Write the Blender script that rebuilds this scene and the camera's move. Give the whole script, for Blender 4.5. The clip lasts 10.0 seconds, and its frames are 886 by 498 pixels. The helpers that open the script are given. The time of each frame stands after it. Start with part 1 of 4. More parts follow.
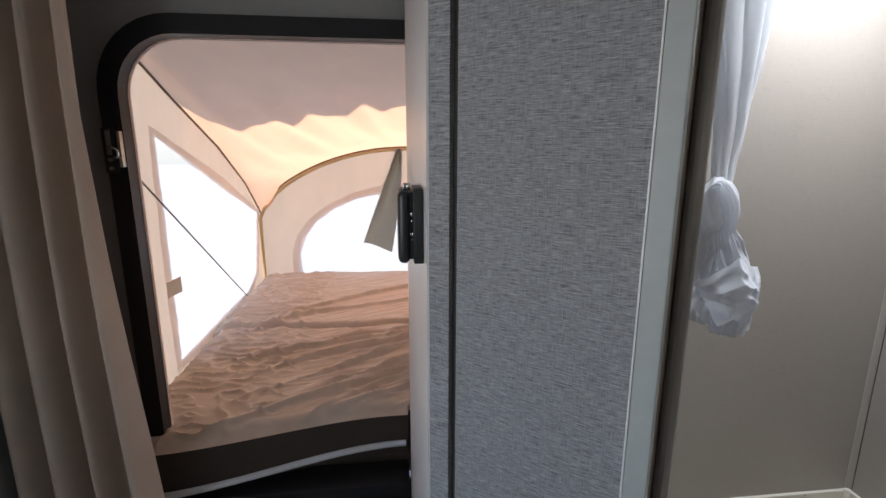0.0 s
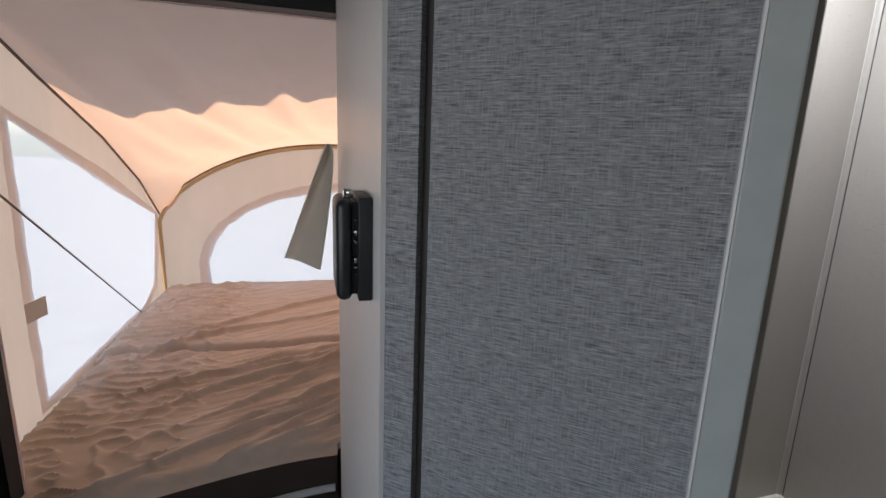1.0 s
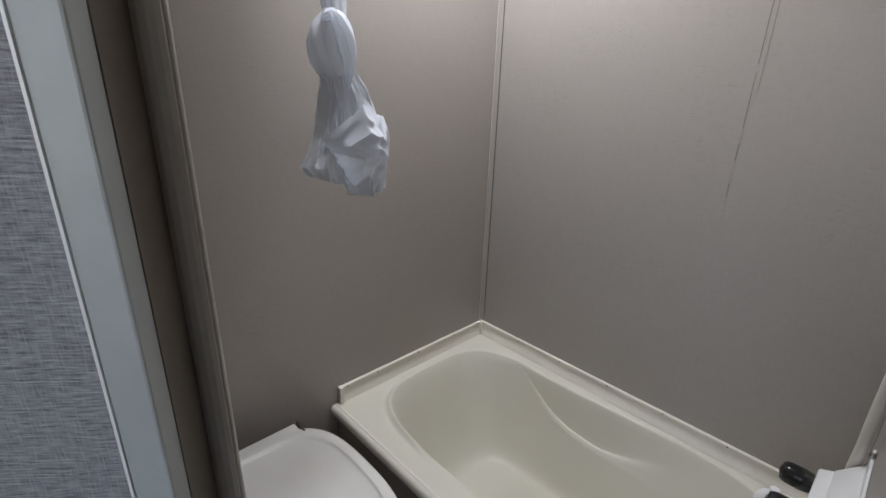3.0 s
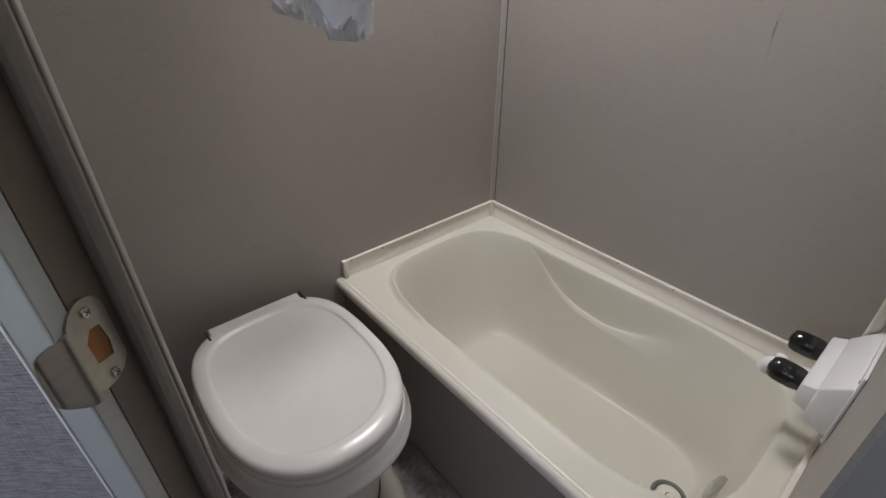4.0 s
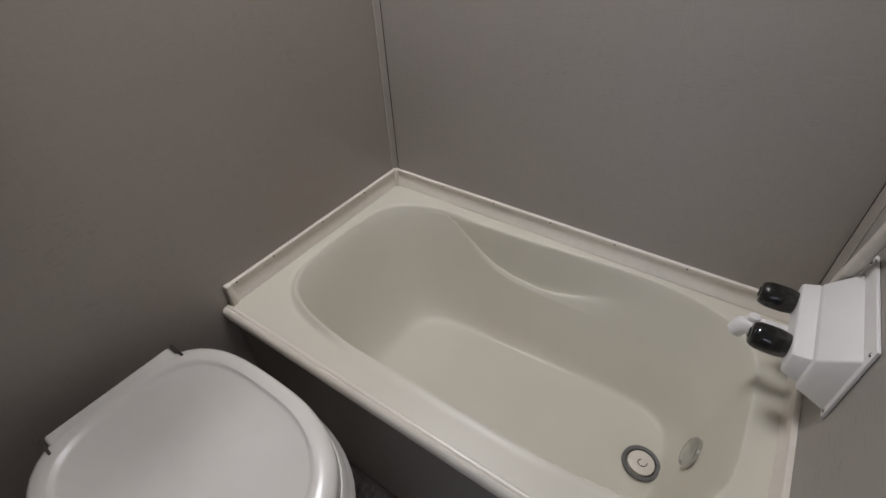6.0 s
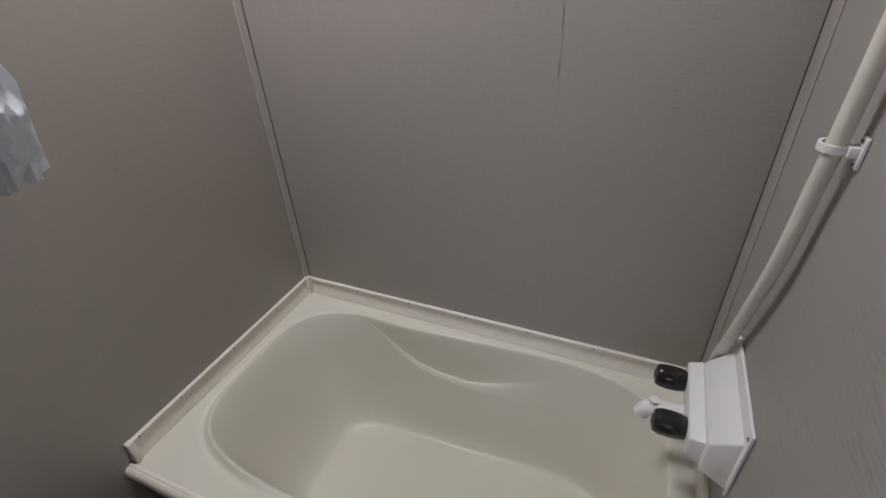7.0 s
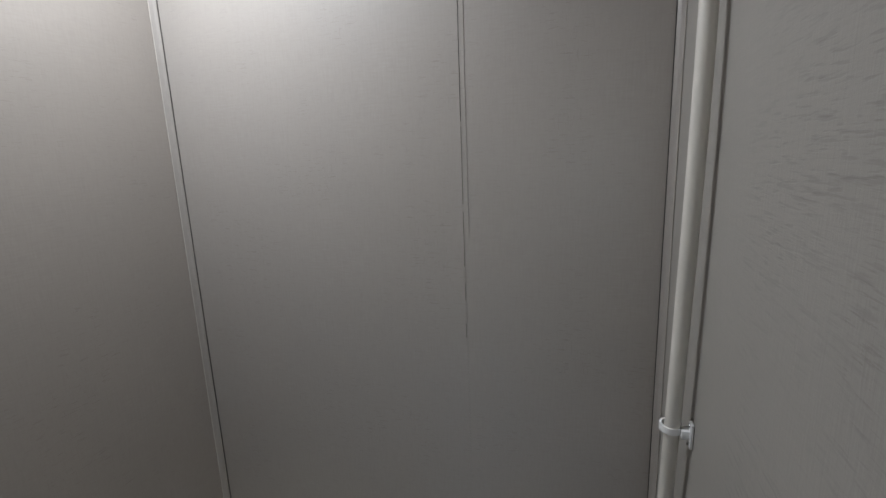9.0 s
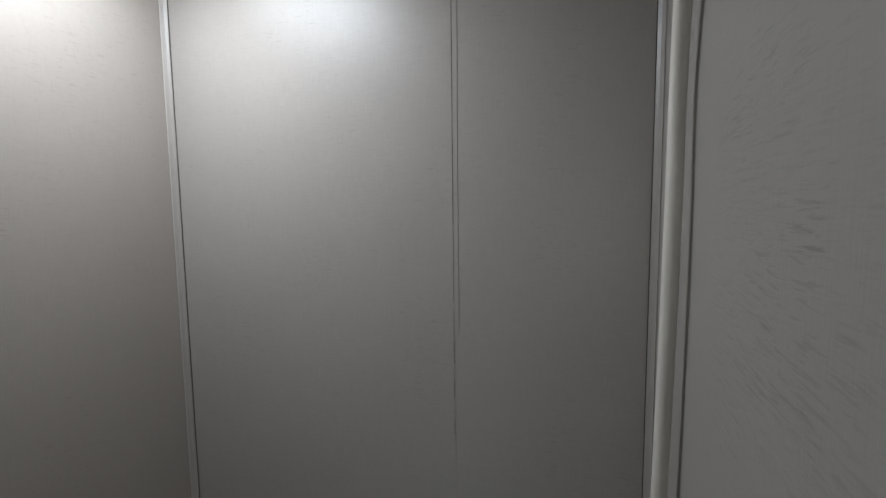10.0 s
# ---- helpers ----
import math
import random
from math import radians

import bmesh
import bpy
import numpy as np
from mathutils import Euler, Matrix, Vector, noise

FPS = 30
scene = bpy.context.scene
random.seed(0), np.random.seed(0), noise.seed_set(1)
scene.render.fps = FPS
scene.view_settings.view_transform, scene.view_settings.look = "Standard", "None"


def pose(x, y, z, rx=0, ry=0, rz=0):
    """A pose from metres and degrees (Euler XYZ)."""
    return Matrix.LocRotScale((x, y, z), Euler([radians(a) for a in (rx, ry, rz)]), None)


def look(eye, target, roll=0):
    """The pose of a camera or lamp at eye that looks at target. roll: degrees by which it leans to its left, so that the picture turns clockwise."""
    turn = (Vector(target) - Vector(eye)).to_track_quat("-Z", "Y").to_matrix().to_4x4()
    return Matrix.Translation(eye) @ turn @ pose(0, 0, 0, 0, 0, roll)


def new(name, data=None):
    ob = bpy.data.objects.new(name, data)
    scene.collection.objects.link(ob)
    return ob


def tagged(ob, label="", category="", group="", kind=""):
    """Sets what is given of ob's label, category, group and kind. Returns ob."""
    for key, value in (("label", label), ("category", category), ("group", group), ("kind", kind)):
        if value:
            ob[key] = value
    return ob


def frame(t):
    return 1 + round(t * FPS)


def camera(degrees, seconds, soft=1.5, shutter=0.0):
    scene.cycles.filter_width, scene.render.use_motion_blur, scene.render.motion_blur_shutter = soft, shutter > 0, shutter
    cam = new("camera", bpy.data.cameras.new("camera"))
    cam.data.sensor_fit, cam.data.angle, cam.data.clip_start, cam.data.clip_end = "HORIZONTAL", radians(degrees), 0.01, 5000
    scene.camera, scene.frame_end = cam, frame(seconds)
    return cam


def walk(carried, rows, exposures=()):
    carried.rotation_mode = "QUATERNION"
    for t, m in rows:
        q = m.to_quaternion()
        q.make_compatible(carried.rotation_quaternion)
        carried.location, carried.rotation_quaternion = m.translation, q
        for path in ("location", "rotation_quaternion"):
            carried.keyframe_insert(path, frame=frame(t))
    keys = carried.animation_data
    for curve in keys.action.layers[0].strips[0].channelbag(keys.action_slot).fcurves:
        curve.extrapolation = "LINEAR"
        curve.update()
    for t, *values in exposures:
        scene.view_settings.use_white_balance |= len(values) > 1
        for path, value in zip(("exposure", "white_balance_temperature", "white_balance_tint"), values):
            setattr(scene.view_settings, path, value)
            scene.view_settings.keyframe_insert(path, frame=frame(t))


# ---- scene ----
cam = camera(86.5, 10.0)
PATH = [
    (0, (-1.3576, -1.0987, 1.5051), (-1.1397, 0.8442, 1.0839), 0.10),
    (0.2, (-1.3607, -1.0568, 1.5037), (-1.0845, 0.8793, 1.0850), 0.26),
    (0.5, (-1.3607, -1.0055, 1.4983), (-1.0187, 0.9231, 1.0939), 1.04),
    (0.7, (-1.3632, -0.9822, 1.4972), (-0.9620, 0.9345, 1.0906), 1.44),
    (1, (-1.3682, -0.9396, 1.4977), (-0.8353, 0.9445, 1.0902), 2.01),
    (1.5, (-1.3612, -0.9128, 1.4875), (-0.5611, 0.8718, 1.0691), 2.24),
    (1.8, (-1.3292, -0.9151, 1.4720), (-0.3766, 0.7852, 1.0231), 2.47),
    (2, (-1.3032, -0.9251, 1.4595), (-0.2516, 0.7071, 0.9798), 2.61),
    (2.2, (-1.2804, -0.9370, 1.4256), (-0.1290, 0.6233, 0.9359), 2.51),
    (2.5, (-1.2431, -0.9698, 1.3948), (0.0054, 0.4996, 0.8638), 2.58),
    (2.7, (-1.2164, -0.9805, 1.3770), (0.0741, 0.4283, 0.7856), 2.39),
    (3, (-1.1661, -0.9954, 1.3408), (0.1349, 0.3520, 0.6396), 1.74),
    (3.2, (-1.1411, -1.0170, 1.2977), (0.1375, 0.3223, 0.5418), 1.29),
    (4.3, (-1.0850, -1.0227, 1.2307), (-0.0517, 0.2331, 0.0666), -0.42),
    (4.5, (-1.0713, -1.0109, 1.2197), (-0.0609, 0.2255, 0.0154), -1.14),
    (5, (-1.0049, -0.9533, 1.2001), (-0.0208, 0.2052, -0.0997), -3.55),
    (5.2, (-0.9789, -0.9293, 1.1926), (0.0350, 0.1916, -0.1172), -4.02),
    (6.3, (-0.8972, -0.8234, 1.2325), (0.4136, -0.0018, -0.0350), -2.83),
    (6.5, (-0.8743, -0.8191, 1.2651), (0.4757, -0.0515, 0.0049), -3.25),
    (7, (-0.8609, -0.8478, 1.3157), (0.6543, -0.1466, 0.2145), -3.22),
    (7.5, (-0.8624, -0.8701, 1.3641), (0.8015, -0.2261, 0.4603), -2.63),
    (8, (-0.8793, -0.9010, 1.4116), (0.8822, -0.2801, 0.6965), -2.34),
    (8.5, (-0.8874, -0.9194, 1.4497), (0.9323, -0.3131, 0.8829), -2.31),
    (9, (-0.8770, -0.9313, 1.4781), (0.9840, -0.3251, 1.0668), -2.18),
    (9.5, (-0.9008, -0.9154, 1.5254), (0.9952, -0.3584, 1.2173), -1.53),
    (10, (-0.8861, -0.9512, 1.5723), (1.0101, -0.3461, 1.3771), -0.66),
]
walk(cam, [(t, look(eye, target, roll)) for t, eye, target, roll in PATH],
     exposures=[(0, 1.33, 6350, 11), (1, 1.0, 6250, 10), (1.5, 0.95, 6250, 9), (2.0, 1.18, 6200, 10), (2.5, 1.32, 6250, 11), (3.2, 1.38, 6450, 14), (4.5, 1.45, 6800, 15),
                (6.5, 1.20, 6650, 16), (7.5, 1.16, 6550, 15), (9, 0.75, 6250, 10), (10, 0.40, 6150, 9)])

# ---------------------------------------------------------------- light
world = bpy.data.worlds.new("sky")
world.use_nodes = True
scene.world = world
wn = world.node_tree.nodes
sky = wn.new("ShaderNodeTexSky")
sky.sky_type = "NISHITA"
sky.sun_disc = False
sky.sun_elevation = radians(50)
sky.sun_rotation = radians(185)
wn["Background"].inputs["Strength"].default_value = 0.15
world.node_tree.links.new(sky.outputs[0], wn["Background"].inputs["Color"])

sun_data = bpy.data.lights.new("sun", "SUN")
sun_data.energy, sun_data.angle, sun_data.color = 4.0, radians(0.6), (1.0, 0.93, 0.82)
sun = new("sun", sun_data)
sun.matrix_world = look((-1.6, -6.0, 8.0), (-1.4, 0.65, 0.0))


def area_lamp(name, eye, target, sx, sy, power, colour):
    d = bpy.data.lights.new(name, "AREA")
    d.shape, d.size, d.size_y, d.energy, d.color = "RECTANGLE", sx, sy, power, colour
    ob = new(name, d)
    ob.matrix_world = look(eye, target)
    return ob


# daylight that enters by the roof vent over the bathroom
area_lamp("roof_vent_daylight", (-0.35, -0.235, 2.115), (-0.35, -0.235, 0), 0.32, 0.32, 5.2, (0.93, 0.97, 1.0))
# two unseen fill lamps added to brighten the cabin side
area_lamp("cabin_side_fill", (-2.125, -1.25, 1.40), (0, -1.15, 1.2), 0.90, 0.55, 1.40, (0.93, 0.96, 1.0))
area_lamp("cabin_rear_fill", (-1.2, -3.96, 1.5), (-1.2, 0, 1.2), 0.8, 0.4, 0.55, (0.92, 0.96, 1.0))


# ---------------------------------------------------------------- materials
def material(name, colour, rough=0.5, metal=0.0, spec=0.5):
    m = bpy.data.materials.new(name)
    m.use_nodes = True
    b = m.node_tree.nodes["Principled BSDF"]
    b.inputs["Base Color"].default_value = (*colour, 1)
    b.inputs["Roughness"].default_value = rough
    b.inputs["Metallic"].default_value = metal
    b.inputs["Specular IOR Level"].default_value = spec
    return m


def nodes_of(m):
    return m.node_tree.nodes, m.node_tree.links, m.node_tree.nodes["Principled BSDF"]


def coords(m, scale=(1, 1, 1), turn=(0, 0, 0)):
    n, l, b = nodes_of(m)
    tc, mp = n.new("ShaderNodeTexCoord"), n.new("ShaderNodeMapping")
    mp.inputs["Scale"].default_value = scale
    mp.inputs["Rotation"].default_value = [radians(a) for a in turn]
    l.new(tc.outputs["Object"], mp.inputs["Vector"])
    return mp.outputs[0]


def noise_tex(m, vec, scale, detail=4, rough=0.55):
    n, l, b = nodes_of(m)
    t = n.new("ShaderNodeTexNoise")
    t.inputs["Scale"].default_value, t.inputs["Detail"].default_value, t.inputs["Roughness"].default_value = scale, detail, rough
    l.new(vec, t.inputs["Vector"])
    return t.outputs["Fac"]


def ramp(m, fac, stops):
    n, l, b = nodes_of(m)
    r = n.new("ShaderNodeValToRGB")
    e = r.color_ramp.elements
    while len(e) < len(stops):
        e.new(0.5)
    for el, (p, c) in zip(e, stops):
        el.position, el.color = p, (*c, 1)
    l.new(fac, r.inputs[0])
    return r.outputs[0]


def mix(m, fac, a, b_, kind="MIX"):
    n, l, b = nodes_of(m)
    x = n.new("ShaderNodeMix")
    x.data_type, x.blend_type = "RGBA", kind
    for sock, v in ((x.inputs[0], fac), (x.inputs[6], a), (x.inputs[7], b_)):
        if isinstance(v, (int, float)):
            sock.default_value = v
        elif isinstance(v, tuple):
            sock.default_value = (*v, 1)
        else:
            l.new(v, sock)
    return x.outputs[2]


def bump(m, height, strength, dist=0.001):
    n, l, b = nodes_of(m)
    x = n.new("ShaderNodeBump")
    x.inputs["Strength"].default_value, x.inputs["Distance"].default_value = strength, dist
    l.new(height, x.inputs["Height"])
    l.new(x.outputs[0], b.inputs["Normal"])


def tint(m, colour_socket):
    n, l, b = nodes_of(m)
    l.new(colour_socket, b.inputs["Base Color"])


def gloss(m, fac, low, high):
    n, l, b = nodes_of(m)
    r = n.new("ShaderNodeMapRange")
    r.inputs[3].default_value, r.inputs[4].default_value = low, high
    l.new(fac, r.inputs[0])
    l.new(r.outputs[0], b.inputs["Roughness"])


def dark(c, k):
    return tuple(v * k for v in c)


def linen(name, c):
    """Grey linen-weave wall vinyl: short uneven horizontal slubs crossed by fewer upright threads."""
    m = material(name, c, 0.6, 0, 0.35)
    h = noise_tex(m, coords(m, (100, 100, 820)), 1.0, 3, 0.6)
    h2 = noise_tex(m, coords(m, (36, 36, 1100)), 1.0, 2, 0.5)
    v = noise_tex(m, coords(m, (760, 760, 75)), 1.0, 3, 0.6)
    big = noise_tex(m, coords(m, (9, 9, 9)), 1.0, 3)
    weft = mix(m, 0.4, h, h2)
    a = ramp(m, weft, [(0.38, dark(c, 0.30)), (0.47, dark(c, 0.85)), (0.54, dark(c, 1.12)), (0.64, dark(c, 1.8))])
    warp = ramp(m, v, [(0.40, (0, 0, 0)), (0.54, (0.14, 0.14, 0.14)), (0.63, (0.60, 0.60, 0.60))])
    t = mix(m, warp, a, dark(c, 1.5))
    t = mix(m, ramp(m, v, [(0.34, (0.30, 0.30, 0.30)), (0.42, (0, 0, 0))]), t, dark(c, 0.55))
    tint(m, mix(m, 0.2, t, mix(m, big, dark(c, 0.82), dark(c, 1.12)), "MIX"))
    bump(m, mix(m, 0.25, weft, v), 1.0, 0.0026)
    return m


def panel_mat(name, c, rough_lo, rough_hi, scratched=False):
    """Bathroom wall board: brushed linen print in fine dashes, semi-gloss; scratched adds a field of raked scuffs."""
    m = material(name, c, 0.4, 0, 0.5)
    n, l, b = nodes_of(m)
    h = noise_tex(m, coords(m, (30, 30, 300)), 1.0, 4, 0.65)
    v = noise_tex(m, coords(m, (300, 300, 26)), 1.0, 4, 0.65)
    f = mix(m, 0.5, h, v)
    big = noise_tex(m, coords(m, (2.2, 2.2, 1.4)), 1.0, 4)
    g = ramp(m, f, [(0.35, dark(c, 0.90)), (0.65, dark(c, 1.07))])
    patch = ramp(m, noise_tex(m, coords(m, (4.5, 4.5, 4.0)), 1.0, 2), [(0.44, (0, 0, 0)), (0.62, (1, 1, 1))])
    dash = mix(m, 1.0, ramp(m, h, [(0.57, (0, 0, 0)), (0.64, (0.8, 0.8, 0.8))]), patch, "MULTIPLY")
    dash2 = mix(m, 1.0, ramp(m, v, [(0.58, (0, 0, 0)), (0.66, (0.6, 0.6, 0.6))]), patch, "MULTIPLY")
    g = mix(m, dash2, mix(m, dash, g, dark(c, 0.68)), dark(c, 0.72))
    relief = f
    if scratched:
        k = noise_tex(m, coords(m, (36, 36, 300), (0, 6, 0)), 1.0, 2, 0.5)
        k2 = noise_tex(m, coords(m, (26, 26, 250), (0, 15, 0)), 1.0, 2, 0.5)
        sep, rng = n.new("ShaderNodeSeparateXYZ"), n.new("ShaderNodeMapRange")
        l.new(coords(m), sep.inputs[0])
        l.new(sep.outputs[0], rng.inputs[0])
        rng.inputs[1].default_value, rng.inputs[2].default_value = -0.36, -0.46
        field = mix(m, 1.0, ramp(m, noise_tex(m, coords(m, (9, 9, 9)), 1.0, 3), [(0.40, (0, 0, 0)), (0.58, (1, 1, 1))]), rng.outputs[0], "MULTIPLY")
        marks = mix(m, 1.0, mix(m, 0.5, ramp(m, k, [(0.56, (0, 0, 0)), (0.66, (1, 1, 1))]), ramp(m, k2, [(0.58, (0, 0, 0)), (0.68, (1, 1, 1))])), field, "MULTIPLY")
        g = mix(m, marks, g, dark(c, 0.60))
        relief = mix(m, marks, f, (0.0, 0.0, 0.0))
    tint(m, mix(m, 0.3, g, ramp(m, big, [(0.3, dark(c, 0.9)), (0.7, (c[0] * 1.04, c[1] * 1.02, c[2] * 0.98))])))
    gloss(m, f, rough_lo, rough_hi)
    bump(m, relief, 0.35 if scratched else 0.2, 0.0010)
    return m


def plain(name, c, rough=0.5, metal=0.0, spec=0.5, grain=90, amount=0.12, relief=0.05):
    """Painted or moulded surface with slight mottling, scuffs and grain."""
    m = material(name, c, rough, metal, spec)
    f = noise_tex(m, coords(m), grain, 5, 0.6)
    g = noise_tex(m, coords(m), 4.5, 4, 0.6)
    tint(m, mix(m, 0.5, ramp(m, f, [(0.3, dark(c, 1 - amount)), (0.7, dark(c, 1 + amount * 0.5))]),
                ramp(m, g, [(0.3, dark(c, 1 - amount)), (0.7, dark(c, 1 + amount * 0.5))])))
    gloss(m, g, max(rough - 0.08, 0.03), min(rough + 0.1, 1))
    if relief:
        bump(m, f, relief, 0.0006)
    return m


def woodgrain(name, c, rough=0.45):
    m = material(name, c, rough, 0, 0.4)
    f = noise_tex(m, coords(m, (55, 55, 3.0)), 1.0, 6, 0.65)
    g = noise_tex(m, coords(m, (7, 7, 1.0)), 1.0, 4)
    tint(m, mix(m, 0.45, ramp(m, f, [(0.3, dark(c, 0.5)), (0.7, dark(c, 1.5))]), ramp(m, g, [(0.3, dark(c, 0.6)), (0.7, dark(c, 1.35))])))
    bump(m, f, 0.15, 0.0006)
    return m


def cloth(name, c, through_amount, through_c, fold_scale=(6, 6, 6), fold=0.0):
    """Thin cloth: part of the light passes through."""
    m = material(name, c, 0.85, 0, 0.15)
    n, l, b = nodes_of(m)
    w = noise_tex(m, coords(m, (700, 700, 700)), 1.0, 2)
    g = noise_tex(m, coords(m, fold_scale), 1.0, 4)
    tint(m, ramp(m, g, [(0.3, dark(c, 0.9)), (0.7, dark(c, 1.07))]))
    bump(m, mix(m, 0.8, w, g), 0.12 + fold, 0.0015 + 0.02 * fold)
    if through_amount:
        t, x, o = n.new("ShaderNodeBsdfTranslucent"), n.new("ShaderNodeMixShader"), n["Material Output"]
        t.inputs["Color"].default_value = (*through_c, 1)
        x.inputs[0].default_value = through_amount
        l.new(b.outputs[0], x.inputs[1])
        l.new(t.outputs[0], x.inputs[2])
        l.new(x.outputs[0], o.inputs["Surface"])
    return m


LINEN = linen("grey_linen_vinyl", (0.275, 0.277, 0.288))
PANEL = panel_mat("bath_wall_board", (0.37, 0.338, 0.310), 0.30, 0.44)
PANEL_FAUCET = panel_mat("bath_faucet_board", (0.345, 0.325, 0.298), 0.34, 0.48, True)
PANEL_END = panel_mat("bath_end_board", (0.37, 0.333, 0.302), 0.30, 0.44)
PARTITION = plain("pale_partition_face", (0.74, 0.72, 0.70), 0.4, 0, 0.5, 60, 0.06, 0.04)
TRIM = plain("pale_trim", (0.41, 0.432, 0.424), 0.42, 0, 0.5, 60, 0.1, 0.05)
JAMB = plain("taupe_jamb", (0.205, 0.170, 0.138), 0.5, 0, 0.4, 120, 0.12, 0.05)
STRIP = plain("seam_strip", (0.335, 0.305, 0.28), 0.35, 0, 0.5, 80, 0.08, 0.02)
# paler than the strip: highlights on thin edges are put into this colour
LIT_EDGE = plain("lit_edge_paint", (0.47, 0.43, 0.39), 0.3, 0, 0.5, 80, 0.08, 0.02)
SOFTGAP = plain("shaded_joint", (0.17, 0.155, 0.14), 0.6)
STOP = plain("taupe_stop", (0.24, 0.215, 0.19), 0.3, 0, 0.5)
DARKGAP = plain("dark_seam", (0.05, 0.042, 0.038), 0.6)
TUB = material("ivory_tub_plastic", (0.80, 0.775, 0.69), 0.36, 0, 0.45)
tint(TUB, ramp(TUB, noise_tex(TUB, coords(TUB), 3.0, 5, 0.6), [(0.3, (0.665, 0.636, 0.540)), (0.7, (0.705, 0.681, 0.592))]))
FLANGE = plain("cream_trim_plastic", (0.80, 0.755, 0.675), 0.35, 0, 0.5, 50, 0.08, 0.03)
APRON = plain("taupe_apron_board", (0.26, 0.235, 0.21), 0.4, 0, 0.4, 40, 0.08, 0.03)
TOILET = plain("white_toilet_plastic", (0.78, 0.755, 0.715), 0.22, 0, 0.5, 20, 0.04, 0.01)
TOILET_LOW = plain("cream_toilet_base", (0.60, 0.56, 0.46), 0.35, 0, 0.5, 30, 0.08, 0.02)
WHITE = plain("white_fixture_plastic", (0.82, 0.81, 0.80), 0.3, 0, 0.5, 30, 0.05, 0.01)
HOSE = plain("ivory_hose", (0.70, 0.66, 0.60), 0.38, 0, 0.5, 60, 0.07, 0.02)
STEEL = plain("dull_steel", (0.42, 0.40, 0.36), 0.34, 0.9, 0.5, 150, 0.2, 0.03)
PEWTER = plain("grey_pewter", (0.20, 0.20, 0.195), 0.4, 0.7, 0.5, 150, 0.2, 0.03)
CHROME = plain("bright_steel", (0.62, 0.62, 0.62), 0.18, 1.0, 0.5, 90, 0.1, 0.0)
BLACK = plain("black_plastic", (0.012, 0.013, 0.015), 0.4, 0, 0.5, 120, 0.3, 0.06)
BLACKFRAME = plain("black_frame", (0.010, 0.010, 0.012), 0.5, 0, 0.4, 60, 0.2, 0.04)
WOODHOLE = woodgrain("raw_wood", (0.33, 0.14, 0.05), 0.6)
DARKWOOD = woodgrain("dark_walnut_board", (0.050, 0.036, 0.028), 0.42)
CEIL = plain("white_ceiling_board", (0.70, 0.70, 0.69), 0.6, 0, 0.3, 50, 0.05, 0.05)
OUTER = plain("trailer_skin", (0.68, 0.68, 0.67), 0.4)
GREYWALL = plain("grey_wall_board", (0.30, 0.295, 0.285), 0.6, 0, 0.3, 70, 0.08, 0.04)
TENT = cloth("tent_canvas", (0.72, 0.56, 0.44), 0.60, (0.86, 0.50, 0.31))
TENTWALL = cloth("tent_wall_canvas", (0.74, 0.57, 0.46), 0.6, (0.86, 0.62, 0.44), (9, 13, 4), 0.5)
HEM = cloth("window_hem_canvas", (0.74, 0.66, 0.64), 0.6, (0.90, 0.80, 0.76), (30, 30, 12), 0.5)
DRAPE = cloth("beige_curtain", (0.68, 0.58, 0.48), 0.2, (0.7, 0.45, 0.25))
FLAPCLOTH = cloth("off_white_vinyl_strap", (0.80, 0.76, 0.68), 0.4, (0.7, 0.6, 0.5))
BEDCOVER = cloth("brown_velour", (0.53, 0.42, 0.33), 0.0, (0, 0, 0), (14, 24, 14), 0.10)
for _k, _v in (("Sheen Weight", 0.8), ("Sheen Roughness", 0.32), ("Sheen Tint", (1.0, 0.86, 0.72, 1))):
    nodes_of(BEDCOVER)[2].inputs[_k].default_value = _v
# near-black tone that paints the shade on the mattress's front
SIDEBAND = cloth("shaded_side_fabric", (0.062, 0.048, 0.038), 0.0, (0, 0, 0))
PIPING = plain("white_piping", (0.62, 0.64, 0.64), 0.6)
ROPE = plain("grey_cord", (0.2, 0.18, 0.16), 0.7)
POLE = plain("yellowed_pole_sleeve", (0.52, 0.38, 0.20), 0.6)
POLEDARK = plain("dark_seam_tape", (0.16, 0.12, 0.09), 0.7)
GRAVEL = plain("pale_gravel", (0.42, 0.40, 0.37), 0.9, 0, 0.2, 25, 0.3, 0.4)

# smoked acrylic knob, thin shower-curtain film, window vinyl
SMOKE = material("smoked_acrylic", (0.07, 0.07, 0.067), 0.04, 0, 0.6)
nodes_of(SMOKE)[2].inputs["Transmission Weight"].default_value = 0.8
FILM = cloth("white_plastic_film", (0.86, 0.88, 0.92), 0.42, (0.88, 0.91, 0.96))
nodes_of(FILM)[2].inputs["Roughness"].default_value = 0.28
nodes_of(FILM)[2].inputs["Specular IOR Level"].default_value = 0.6
VINYL = material("clear_window_vinyl", (0.9, 0.92, 0.95), 0.3, 0, 0.3)
_n, _l, _b = nodes_of(VINYL)
_t, _x = _n.new("ShaderNodeBsdfTransparent"), _n.new("ShaderNodeMixShader")
_tr, _x2 = _n.new("ShaderNodeBsdfTranslucent"), _n.new("ShaderNodeMixShader")
_tr.inputs["Color"].default_value = (0.92, 0.94, 0.97, 1)
_x.inputs[0].default_value, _x2.inputs[0].default_value = 0.5, 0.55
_l.new(_b.outputs[0], _x2.inputs[1]), _l.new(_tr.outputs[0], _x2.inputs[2])
_l.new(_x2.outputs[0], _x.inputs[1]), _l.new(_t.outputs[0], _x.inputs[2])
